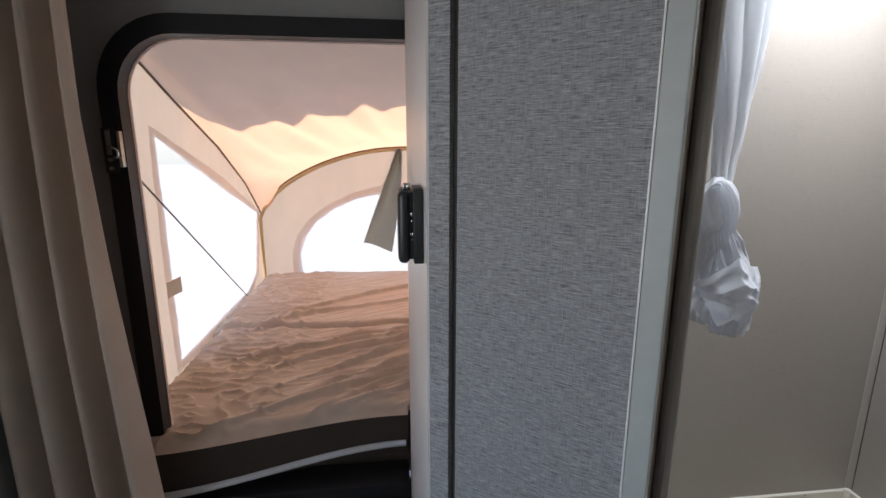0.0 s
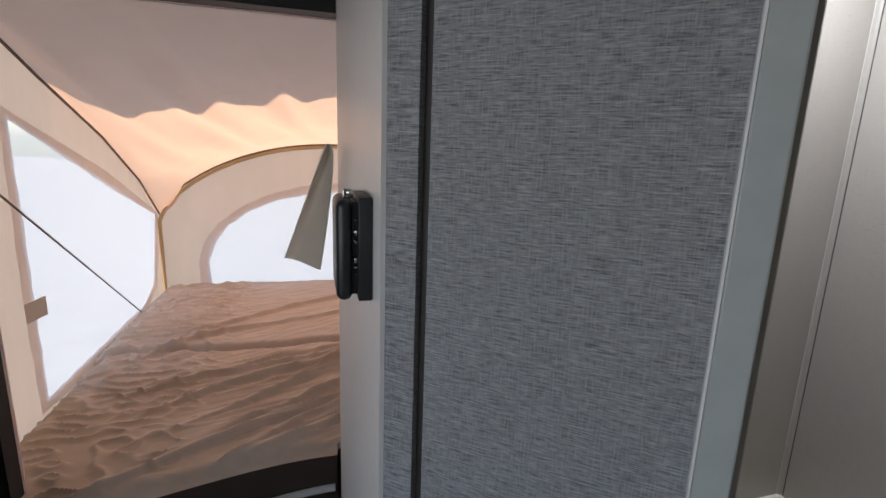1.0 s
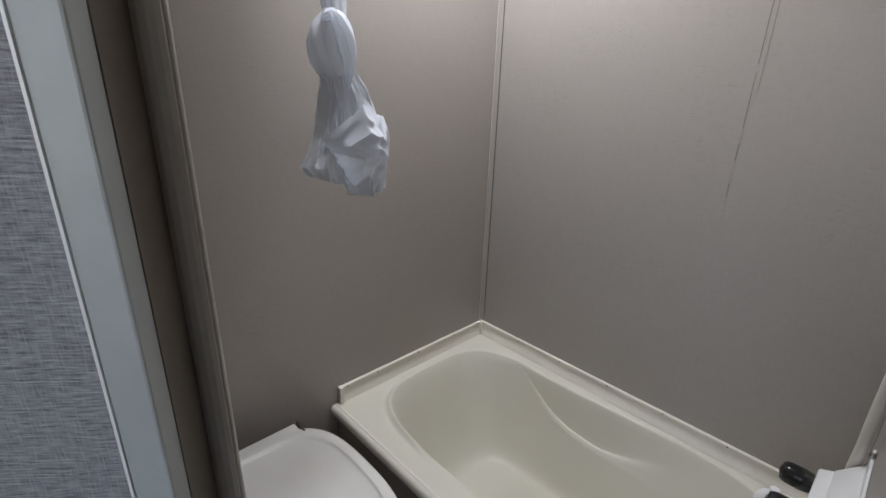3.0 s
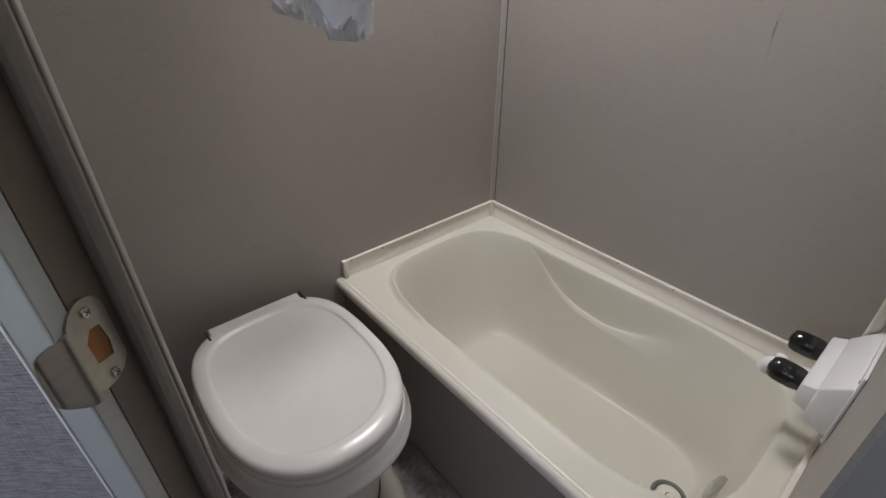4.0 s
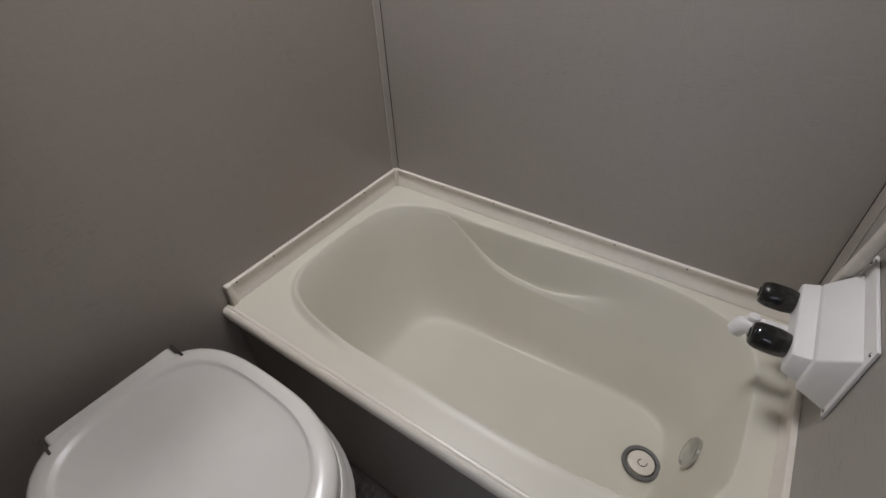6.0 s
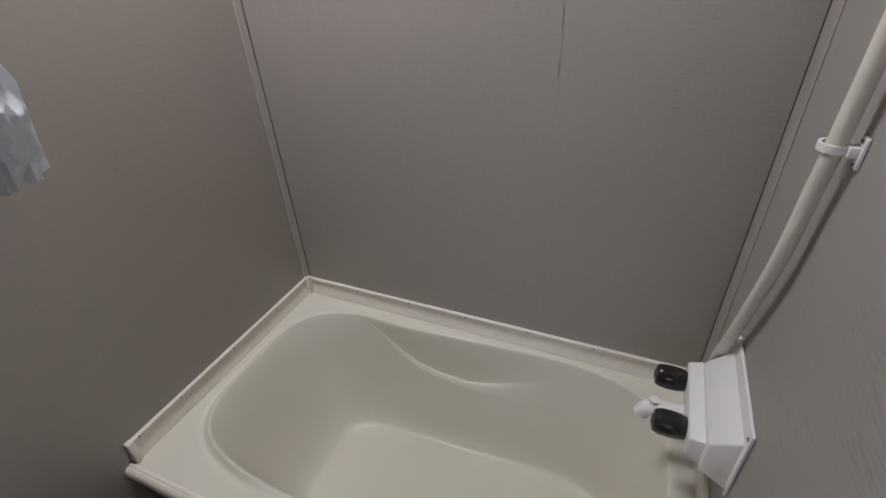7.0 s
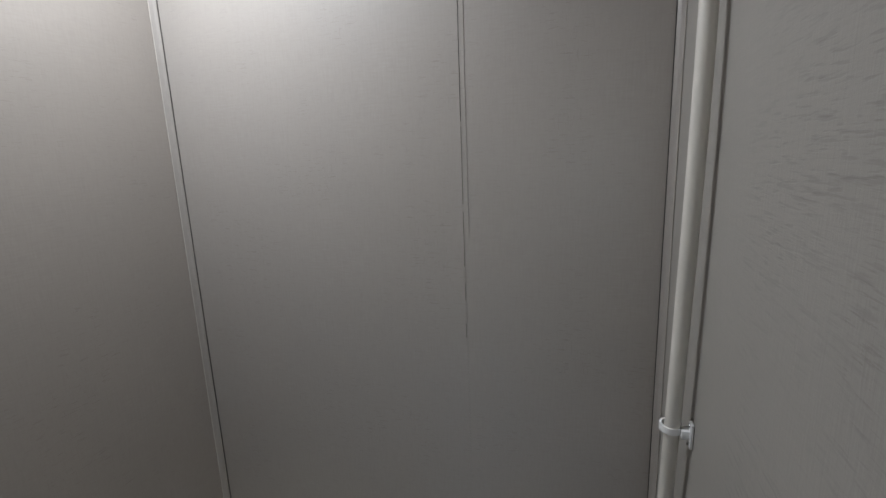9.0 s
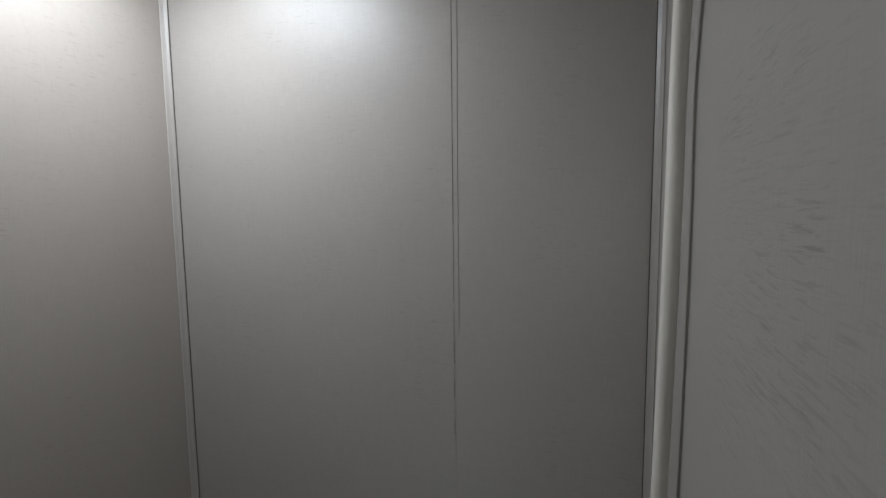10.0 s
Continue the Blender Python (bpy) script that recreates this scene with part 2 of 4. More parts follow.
_l.new(_x.outputs[0], _n["Material Output"].inputs["Surface"])

# marbled vinyl floor
FLOOR = material("marbled_vinyl_floor", (0.3, 0.28, 0.27), 0.35, 0, 0.5)
_w = noise_tex(FLOOR, coords(FLOOR), 3.5, 8, 0.7)
_v = noise_tex(FLOOR, coords(FLOOR, (1, 1.6, 1)), 11.0, 8, 0.75)
tint(FLOOR, mix(FLOOR, 0.55, ramp(FLOOR, _w, [(0.35, (0.10, 0.075, 0.06)), (0.5, (0.30, 0.28, 0.27)), (0.62, (0.74, 0.74, 0.76))]),
                ramp(FLOOR, _v, [(0.38, (0.13, 0.10, 0.085)), (0.52, (0.42, 0.40, 0.40)), (0.62, (0.80, 0.80, 0.83))])))
bump(FLOOR, _v, 0.1, 0.001)


# ---------------------------------------------------------------- mesh helpers
def thing(name, base, label="", category="", group="", kind=""):
    e = new(name)
    e.empty_display_size = 0.05
    e.location = base
    return tagged(e, label, category, group, kind)


def origin(ob):
    v = Vector((0, 0, 0))
    while ob:
        v += Vector(ob.location)
        ob = ob.parent
    return v


def part(name, bm, mat, parent=None, label="", smooth=True):
    """Links a bmesh, given in world metres, as one mesh object under a thing or part."""
    if parent:
        bmesh.ops.translate(bm, verts=bm.verts, vec=-origin(parent))
    bmesh.ops.recalc_face_normals(bm, faces=bm.faces)
    me = bpy.data.meshes.new(name)
    bm.to_mesh(me)
    bm.free()
    me.materials.append(mat)
    for p in me.polygons:
        p.use_smooth = smooth
    if smooth:
        me.set_sharp_from_angle(angle=radians(38))
    ob = new(name, me)
    if parent:
        ob.parent = parent
    return tagged(ob, label)


def box(bm, x0, y0, z0, x1, y1, z1, bev=0.0, seg=2):
    g = bmesh.ops.create_cube(bm, size=1.0)
    for v in g["verts"]:
        v.co = Vector(((x0 + x1) / 2 + v.co.x * (x1 - x0), (y0 + y1) / 2 + v.co.y * (y1 - y0), (z0 + z1) / 2 + v.co.z * (z1 - z0)))
    if bev:
        vs = set(g["verts"])
        es = [e for e in bm.edges if e.verts[0] in vs and e.verts[1] in vs]
        bmesh.ops.bevel(bm, geom=es, offset=bev, segments=seg, affect="EDGES", profile=0.5)
    return bm


def boxed(x0, y0, z0, x1, y1, z1, bev=0.0, seg=2):
    return box(bmesh.new(), x0, y0, z0, x1, y1, z1, bev, seg)


def prism(outline, z0, z1, bev=0.0):
    """An upright prism over a plan outline of (x, y) corners."""
    bm = bmesh.new()
    f = bm.faces.new([bm.verts.new((x, y, z0)) for x, y in outline])
    r = bmesh.ops.extrude_face_region(bm, geom=[f])
    bmesh.ops.translate(bm, vec=(0, 0, z1 - z0), verts=[v for v in r["geom"] if isinstance(v, bmesh.types.BMVert)])
    if bev:
        bmesh.ops.bevel(bm, geom=bm.edges[:], offset=bev, segments=2, affect="EDGES", profile=0.5)
    return bm


def tube(points, radius, seg=10, bm=None, cap=True):
    """A round tube along points; radius is a number or one per point."""
    bm = bm or bmesh.new()
    pts = [Vector(p) for p in points]
    rad = radius if isinstance(radius, (list, tuple)) else [radius] * len(pts)
    rings, side = [], None
    for i, p in enumerate(pts):
        d = (pts[min(i + 1, len(pts) - 1)] - pts[max(i - 1, 0)]).normalized()
        if side is None:
            side = d.orthogonal().normalized()
        side = (side - d * side.dot(d)).normalized()
        up = d.cross(side)
        rings.append([bm.verts.new(p + (side * math.cos(a) + up * math.sin(a)) * rad[i]) for a in [2 * math.pi * k / seg for k in range(seg)]])
    for a, b in zip(rings, rings[1:]):
        for k in range(seg):
            bm.faces.new((a[k], a[(k + 1) % seg], b[(k + 1) % seg], b[k]))
    if cap:
        bm.faces.new(rings[0][::-1]), bm.faces.new(rings[-1])
    return bm


def spline(points, n=8):
    """Catmull-Rom through points."""
    p = [Vector(q) for q in points]
    p = [2 * p[0] - p[1], *p, 2 * p[-1] - p[-2]]
    out = []
    for i in range(1, len(p) - 2):
        for k in range(n):
            t = k / n
            out.append(0.5 * ((2 * p[i]) + (p[i + 1] - p[i - 1]) * t + (2 * p[i - 1] - 5 * p[i] + 4 * p[i + 1] - p[i + 2]) * t * t
                              + (3 * p[i] - p[i - 1] - 3 * p[i + 1] + p[i + 2]) * t ** 3))
    out.append(p[-2])
    return out


def loft(rings, closed=True, caps=True):
    bm = bmesh.new()
    vs = [[bm.verts.new(c) for c in r] for r in rings]
    n = len(vs[0])
    for a, b in zip(vs, vs[1:]):
        for k in range(n if closed else n - 1):
            bm.faces.new((a[k], a[(k + 1) % n], b[(k + 1) % n], b[k]))
    if caps and closed:
        bm.faces.new(vs[0][::-1]), bm.faces.new(vs[-1])
    return bm


def sheet(f, nu, nv, thick=0.0):
    """A cloth sheet: f(u, v) gives a place for u, v in 0..1."""
    bm = bmesh.new()
    vs = [[bm.verts.new(f(i / nu, j / nv)) for j in range(nv + 1)] for i in range(nu + 1)]
    for i in range(nu):
        for j in range(nv):
            bm.faces.new((vs[i][j], vs[i + 1][j], vs[i + 1][j + 1], vs[i][j + 1]))
    if thick:
        bmesh.ops.recalc_face_normals(bm, faces=bm.faces)
        bmesh.ops.solidify(bm, geom=bm.faces[:], thickness=thick)
    return bm


def rounded(x0, z0, x1, z1, r, seg=8):
    pts = []
    for cx, cz, a0 in ((x1 - r, z1 - r, 0), (x0 + r, z1 - r, 90), (x0 + r, z0 + r, 180), (x1 - r, z0 + r, 270)):
        for k in range(seg + 1):
            a = radians(a0 + 90 * k / seg)
            pts.append((cx + r * math.cos(a), cz + r * math.sin(a)))
    return pts


def holed(outer, hole, place, vec):
    """A board with one hole: outlines in the plane, place(a, b) sets them into space, vec is its thickness."""
    bm = bmesh.new()
    edges = []
    for loop in (outer, hole):
        vs = [bm.verts.new(place(a, b)) for a, b in loop]
        edges += [bm.edges.new((vs[i], vs[(i + 1) % len(vs)])) for i in range(len(vs))]
    bmesh.ops.triangle_fill(bm, edges=edges, use_beauty=True)
    r = bmesh.ops.extrude_face_region(bm, geom=bm.faces[:])
    bmesh.ops.translate(bm, vec=vec, verts=[v for v in r["geom"] if isinstance(v, bmesh.types.BMVert)])
    return bm


def screw(name, p, direction, parent, r=0.0042, mat=None):
    """Pan-head screw with a crossed slot."""
    d = Vector(direction).normalized()
    prof = [(r, 0.0), (r, 0.0008), (r * 0.8, 0.0019), (r * 0.3, 0.0024)]
    s = d.orthogonal().normalized()
    u = d.cross(s)
    rings = [[Vector(p) + d * h + (s * math.cos(a) + u * math.sin(a)) * q for a in [math.pi * k / 6 for k in range(12)]] for q, h in prof]
    ob = part(name, loft(rings), mat or CHROME, parent)
    b2 = bmesh.new()
    for w, v in ((s, u), (u, s)):
        c = Vector(p) + d * 0.00245
        q = [c + w * r * 0.6 + v * r * 0.12, c - w * r * 0.6 + v * r * 0.12, c - w * r * 0.6 - v * r * 0.12, c + w * r * 0.6 - v * r * 0.12]
        b2.faces.new([b2.verts.new(x) for x in q])
    part("slot", b2, DARKGAP, ob)
    return ob


def structure(name, bm, mat, label="", smooth=False):
    return tagged(part(name, bm, mat, None, label, smooth), kind="structure")


# ---------------------------------------------------------------- the trailer's shell
CEILING_Z = 2.12
X_LEFT, Y_REAR = -2.12, -4.0
rim = 0.447

structure("ground", boxed(-60, -60, -0.75, 60, 60, -0.62), GRAVEL, "pale gravel ground round the trailer")
structure("floor", boxed(X_LEFT - 0.05, Y_REAR - 0.05, -0.06, 0.05, 0.05, 0.0), FLOOR, "marbled grey and brown vinyl floor")

vent = [(-0.53, -0.415), (-0.17, -0.415), (-0.17, -0.055), (-0.53, -0.055)]
structure("ceiling", holed([(X_LEFT - 0.05, Y_REAR - 0.05), (0.05, Y_REAR - 0.05), (0.05, 0.05), (X_LEFT - 0.05, 0.05)], vent,
                           lambda a, b: (a, b, CEILING_Z), (0, 0, 0.13)), CEIL, "white board ceiling with a roof vent opening")

# end wall with the rounded opening of the tent bunk, partly covered by the bathroom's end board
opening = rounded(-1.93, 0.60, -0.95, 1.742, 0.13)
structure("wall_end", holed([(X_LEFT - 0.05, -0.05), (0.05, -0.05), (0.05, CEILING_Z), (X_LEFT - 0.05, CEILING_Z)], opening,
                            lambda a, b: (a, 0.034, b), (0, 0.016, 0)), GREYWALL, "grey board end wall round the bunk opening")
structure("trim_opening", holed(rounded(-1.965, 0.565, -0.915, 1.777, 0.16), rounded(-1.93, 0.60, -0.95, 1.742, 0.13), lambda a, b: (a, 0.012, b), (0, 0.019, 0)),
          BLACKFRAME, "black rounded frame of the bunk opening")
structure("trim_opening_reveal", holed(rounded(-1.931, 0.599, -0.949, 1.743, 0.13), rounded(-1.925, 0.605, -0.955, 1.737, 0.124), lambda a, b: (a, 0.0125, b), (0, 0.040, 0)),
          BLACKFRAME, "black inner edge of the bunk opening")
structure("trim_opening_gasket", holed(rounded(-1.932, 0.598, -0.948, 1.744, 0.13), rounded(-1.922, 0.608, -0.958, 1.734, 0.122), lambda a, b: (a, 0.0535, b), (0, 0.004, 0)),
          HEM, "thin pale hem of the tent canvas at the opening")
# the openings in the next two walls are added for the fill lamps
structure("wall_left", holed([(Y_REAR - 0.05, -0.05), (0.034, -0.05), (0.034, CEILING_Z), (Y_REAR - 0.05, CEILING_Z)],
                             [(-1.72, 1.10), (-0.78, 1.10), (-0.78, 1.70), (-1.72, 1.70)], lambda a, b: (X_LEFT, a, b), (-0.05, 0, 0)), GREYWALL, "grey board side wall with an unseen opening added for a fill lamp")
structure("wall_rear", holed([(X_LEFT, -0.05), (0.0, -0.05), (0.0, CEILING_Z), (X_LEFT, CEILING_Z)],
                             [(-1.6, 1.3), (-0.8, 1.3), (-0.8, 1.7), (-1.6, 1.7)], lambda a, b: (a, Y_REAR, b), (0, -0.05, 0)), GREYWALL, "grey board rear wall with an unseen opening added for a fill lamp")
structure("roof", holed([(X_LEFT - 0.08, Y_REAR - 0.1), (0.08, Y_REAR - 0.1), (0.08, 0.12), (X_LEFT - 0.08, 0.12)], vent, lambda a, b: (a, b, CEILING_Z + 0.134), (0, 0, 0.03)),
          OUTER, "white trailer roof skin")
# unseen lid, added to stop a sun patch falling through the vent
structure("vent_sun_block", boxed(-0.56, -0.445, CEILING_Z + 0.17, -0.14, -0.025, CEILING_Z + 0.20, 0.012), OUTER, "unseen white lid that keeps the sun out of the vent")

# bathroom: end board, side wall, faucet wall, each with its wall boards and seam strips
structure("wall_bath_side", boxed(0.006, Y_REAR, -0.05, 0.05, 0.034, CEILING_Z), GREYWALL, "side wall of the trailer")
bath_end = structure("wall_bath_end", boxed(-1.30, 0.006, 0.0, 0.006, 0.032, CEILING_Z), GREYWALL, "end wall of the bathroom")
part("panel", boxed(-1.29, 0.0, 0.0, -0.001, 0.006, CEILING_Z), PANEL_END, bath_end, "taupe semi-gloss wall board", False)
bath_side = thing("wall_bath_boards", (0.0, -0.5, 0.0), "taupe semi-gloss boards on the tub wall", "", "", "structure")
part("panel", boxed(0.0, -0.692, 0.0, 0.006, -0.001, CEILING_Z), PANEL, bath_side, "", False)
part("panel", boxed(0.0, -1.06, 0.0, 0.006, -0.6922, CEILING_Z), PANEL, bath_side, "", False)
part("seam_strip", boxed(-0.0004, -0.7000, 1.30, 0.004, -0.6880, CEILING_Z), PANEL, bath_side, "narrow taupe seam strip")
for z0, z1 in ((1.10, 1.13), (1.18, 1.215), (1.25, 1.36), (1.375, 1.52), (1.53, CEILING_Z)):
    part("seam_gap", boxed(-0.0010, -0.6903, z0, 0.003, -0.6893, z1), DARKGAP if z0 > 1.5 else SOFTGAP, bath_side, "", False)
part("seam_caulk", tube([(-0.0002, -0.6998 + 0.0006 * math.sin(9 * z), z) for z in (1.32, 1.45, 1.6, 1.75, 1.9, CEILING_Z)], 0.0009, 6), STRIP, bath_side)
faucet_wall = structure("wall_faucet", boxed(-0.70, -1.10, 0.0, 0.006, -1.066, CEILING_Z), GREYWALL, "faucet wall of the bathroom")
part("panel", boxed(-0.70, -1.066, 0.0, -0.001, -1.06, CEILING_Z), PANEL_FAUCET, faucet_wall, "grey taupe wall board", False)


def corner_strip(name, p, a, b, z0):
    """Two-leg corner moulding with a rounded lip along each leg and a caulked joint."""
    (ax, ay), (bx, by) = a, b
    t = 0.0028
    leg = 0.0125
    out = [(p[0] + ax * leg, p[1] + ay * leg), (p[0] + ax * leg + bx * t, p[1] + ay * leg + by * t),
           (p[0] + (ax + bx) * 0.007, p[1] + (ay + by) * 0.007), (p[0] + bx * leg + ax * t, p[1] + by * leg + ay * t), (p[0] + bx * leg, p[1] + by * leg), p]
    ob = structure(name, prism(out, z0, CEILING_Z), STRIP, "taupe corner moulding in the shower corner")
    q = (p[0] + bx * (leg + 0.001), p[1] + by * (leg + 0.001))
    w = 0.0006
    part("joint", boxed(min(q[0], q[0] + ax * 0.001) - w, min(q[1], q[1] + ay * 0.001) - w, z0, max(q[0], q[0] + ax * 0.001) + w, max(q[1], q[1] + ay * 0.001) + w, CEILING_Z),
         DARKGAP, ob, "", False)
    # bright line along the moulding, painted as a paler bead
    part("bead", tube([(p[0] + ax * leg + bx * 0.0015, p[1] + ay * leg + by * 0.0015, z) for z in (z0, 1.3, CEILING_Z)], 0.0012, 8), LIT_EDGE, ob, "rounded bead in a paler tone that paints its highlight")
    return ob


corner_strip("trim_corner_1", (0.0, 0.0), (-1, 0), (0, -1), rim + 0.055)
corner_strip("trim_corner_2", (0.0, -1.06), (-1, 0), (0, 1), rim + 0.055)

# partition along the aisle and the slanted wall with the doorway
U = Vector((0.778, -0.628, 0.0)).normalized()      # along the slanted wall, towards the hinge side
N = Vector((-0.628, -0.778, 0.0)).normalized()     # out of it, towards the cabin
D0 = Vector((-1.296, -0.617, 0.0))


def on_slant(s, d, z=0.0):
    """A place s along the slanted wall from its left seam, d out of it."""
    v = D0 + U * s + N * d
    return Vector((v.x, v.y, z))


def slanted(name, s0, d0, z0, s1, d1, z1, mat, parent=None, label="", bev=0.0):
    """A board of the slanted wall in its own turned axes, so that its weave follows the wall."""
    bm = boxed(s0, -d1, z0, s1, -d0, z1, bev)
    me = bpy.data.meshes.new(name)
    bm.to_mesh(me)
    bm.free()
    me.materials.append(mat)
    ob = new(name, me)
    m = Matrix(((U.x, -N.x, 0, D0.x), (U.y, -N.y, 0, D0.y), (0, 0, 1, 0), (0, 0, 0, 1)))
    ob.matrix_world = m
    return tagged(ob, label, "", "", "structure" if not parent else "")


partition = structure("wall_partition", boxed(-1.318, -0.585, 0.0, -1.275, 0.010, CEILING_Z), PARTITION, "pale partition wall beside the bunk")
# board given the dark jamb colour to cut bounced light in the bathroom
part("panel", boxed(-1.275, -0.58, 0.0, -1.270, 0.0, CEILING_Z), JAMB, partition, "taupe wall board", False)
DOOR_S = 0.211           # where the jamb's face begins
slanted("wall_slant", 0.008, -0.046, 0.0, 0.192, 0.0, CEILING_Z, LINEN, None, "slanted bathroom wall in grey linen vinyl")
slanted("wall_slant_edge", -0.024, -0.05, 0.0, 0.001, 0.004, CEILING_Z, LINEN, None, "narrow grey linen corner post")
slanted("trim_slant_gap", 0.001, -0.045, 0.0, 0.008, -0.004, CEILING_Z, DARKGAP, None, "dark seam in the slanted wall")
slanted("trim_door_1", 0.1905, -0.012, 0.0, DOOR_S, 0.0045, CEILING_Z, TRIM, None, "pale grey door casing", 0.0015)
slanted("trim_door_bead", 0.1890, -0.002, 0.0, 0.1905, 0.0052, CEILING_Z, WHITE, None, "thin white bead along the casing")
slanted("jamb_latch", 0.188, -0.046, 0.0, DOOR_S, -0.0125, 1.92, JAMB, None, "taupe door jamb")
slanted("trim_door_stop", DOOR_S, -0.050, 0.0, DOOR_S + 0.014, -0.0385, 1.92, STOP, None, "rounded taupe door stop", 0.005)
# added strip: the light on the stop's rounded edge is painted pale
slanted("trim_door_lit_edge", DOOR_S + 0.0122, -0.0525, 0.0, DOOR_S + 0.0146, -0.0480, 1.92, LIT_EDGE, None, "thin pale strip that paints the lit edge of the door stop", 0.0012)
slanted("wall_header", DOOR_S - 0.02, -0.046, 1.92, 0.90, 0.0, CEILING_Z, LINEN, None, "linen vinyl header over the doorway")
DOOR_R = 0.765
slanted("jamb_hinge", DOOR_R, -0.046, 0.0, DOOR_R + 0.03, 0.0, 1.92, TRIM, None, "pale hinge-side door jamb", 0.002)
structure("wall_kitchen", boxed(-0.66, -1.70, 0.0, 0.006, -1.102, CEILING_Z), GREYWALL, "grey cabin wall beside the bathroom door")
# ---------------------------------------------------------------- bathroom things
def smooth01(t):
    t = min(max(t, 0.0), 1.0)
    return t * t * (3 - 2 * t)


def make_tub():
    tub = thing("bathtub", (-0.31, -0.53, 0.0), "small ivory plastic bathtub against two walls", "bathtub")
    x0, y0, y1 = -0.542, -1.004, -0.054   # extent of the basin; its wall side draws in towards the head
    cy, hy = (y0 + y1) / 2, (y1 - y0) / 2
    curve = [(-0.10, 0.4455), (-0.19, 0.4455), (-0.222, 0.441), (-0.255, 0.424), (-0.30, 0.389), (-0.345, 0.357), (-0.389, 0.334), (-0.44, 0.318), (-0.53, 0.307), (-0.72, 0.300)]

    def ledge(y):
        """Height of the arm-rest curve on the wall side."""
        for (a, ha), (b, hb) in zip(curve, curve[1:]):
            if b <= y <= a:
                return ha + (hb - ha) * (a - y) / (a - b)
        return curve[0][1] if y > curve[0][0] else curve[-1][1]

    def height(x, y):
        x1 = -0.024 - 0.024 * smooth01((y + 0.80) / 0.50)
        cx, hx = (x0 + x1) / 2, (x1 - x0) / 2
        p, q = abs(x - cx) / hx, abs(y - cy) / hy
        t = max((p ** 4.2 + q ** 4.2) ** (1 / 4.2), 1e-4)
        g = math.hypot((p / t) ** 3.2 / hx, (q / t) ** 3.2 / hy)
        d = (1 - t) / max(g, 1e-3)
        floor_z = 0.130 + 0.012 * (y + 0.888) ** 2 + 0.005 * ((x + 0.273) / 0.25) ** 2
        if t >= 1:
            head = smooth01((y + 0.36) / 0.16)
            return rim + (0.0012 + 0.0080 * head) * math.exp(-((d + 0.006) / 0.007) ** 2) - 0.0030 * head * math.exp(-((d + 0.020) / 0.006) ** 2)
        # slope of each wall: lying head end, upright foot end, arm-rest side, front side
        sides = 0.44 if x > cx else 0.25
        mid = smooth01((y - cy) / 0.3 + 0.5)
        ends = 0.19 + 0.19 * mid
        a = q ** 4 / max(p ** 4 + q ** 4, 1e-6)
        width = ends * a + sides * (1 - a)
        k = min((1 - t) / width, 1.0)
        k = 1 - (1 - k ** 1.3) ** 2.4
        z = rim + 0.0012 - (rim + 0.0012 - floor_z) * k
        # above the arm-rest curve the wall side is set back, with a rolled edge along the curve
        top = ledge(y)
        drop = rim - top
        if x > cx and drop > 0.0008:
            fade = smooth01((y + 0.80) / 0.30) * smooth01((1 - a - 0.35) / 0.4)
            r = (rim - z) / drop
            if r < 1:
                z = rim - drop * ((1 - fade) * r + fade * smooth01(min(max(r, 0.0) / 0.42, 1.0)))
            z += 0.0095 * fade * math.sin(math.pi * min(max((r - 0.30) / 0.78, 0.0), 1.0)) ** 2 * min(drop / 0.010, 1.0)
        return z

    nx, ny = 210, 330
    xs = [-0.612 + 0.492 * i / 120 for i in range(120)] + [-0.120 + 0.120 * i / (nx - 120) for i in range(nx - 120 + 1)]   # finer along the arm rest
    ys = [-1.058 + 1.058 * j / ny for j in range(ny + 1)]
    bm = bmesh.new()
    grid = [[bm.verts.new((x, y, height(x, y))) for y in ys] for x in xs]
    for i in range(nx):
        for j in range(ny):
            bm.faces.new((grid[i][j], grid[i + 1][j], grid[i + 1][j + 1], grid[i][j + 1]))
    # underside skirt gives the shell its edge
    low = [[bm.verts.new((v.co.x, v.co.y, z)) for v in row] for row, z in ((grid[0], 0.425), (grid[nx], 0.03))]
    for row, lo in zip((grid[0], grid[nx]), low):
        for j in range(ny):
            bm.faces.new((row[j], row[j + 1], lo[j + 1], lo[j]))
    part("shell", bm, TUB, tub, "ivory moulded basin with an arm-rest curve")
    # rolled front lip with a groove
    prof = [(-0.606, 0.4475), (-0.609, 0.4505), (-0.613, 0.4500), (-0.6155, 0.4470), (-0.6175, 0.4490), (-0.623, 0.4470), (-0.6275, 0.4400), (-0.628, 0.4280), (-0.624, 0.4170), (-0.612, 0.4120), (-0.604, 0.4180)]
    part("lip", loft([[(x, y, z) for x, z in prof] for y in (-1.057, -0.7, -0.35, -0.001)]), FLANGE, tub, "rolled cream front lip")
    part("apron", boxed(-0.609, -1.056, 0.0, -0.598, -0.002, 0.416), APRON, tub, "taupe front apron board", False)
    part("base_strip", boxed(-0.6135, -1.056, 0.0, -0.6095, -0.002, 0.03, 0.001), APRON, tub)
    # drain: ring, strainer cap with a curled slot
    c = Vector((-0.273, -0.890, 0.1345))
    ring = [[c + Vector((math.cos(a) * q, math.sin(a) * q, h)) for a in [math.pi * k / 16 for k in range(32)]] for q, h in ((0.042, 0.000), (0.041, 0.004), (0.033, 0.0035), (0.031, 0.0005))]
    drain = part("drain", loft(ring, True, False), PEWTER, tub, "dark grey metal drain ring")
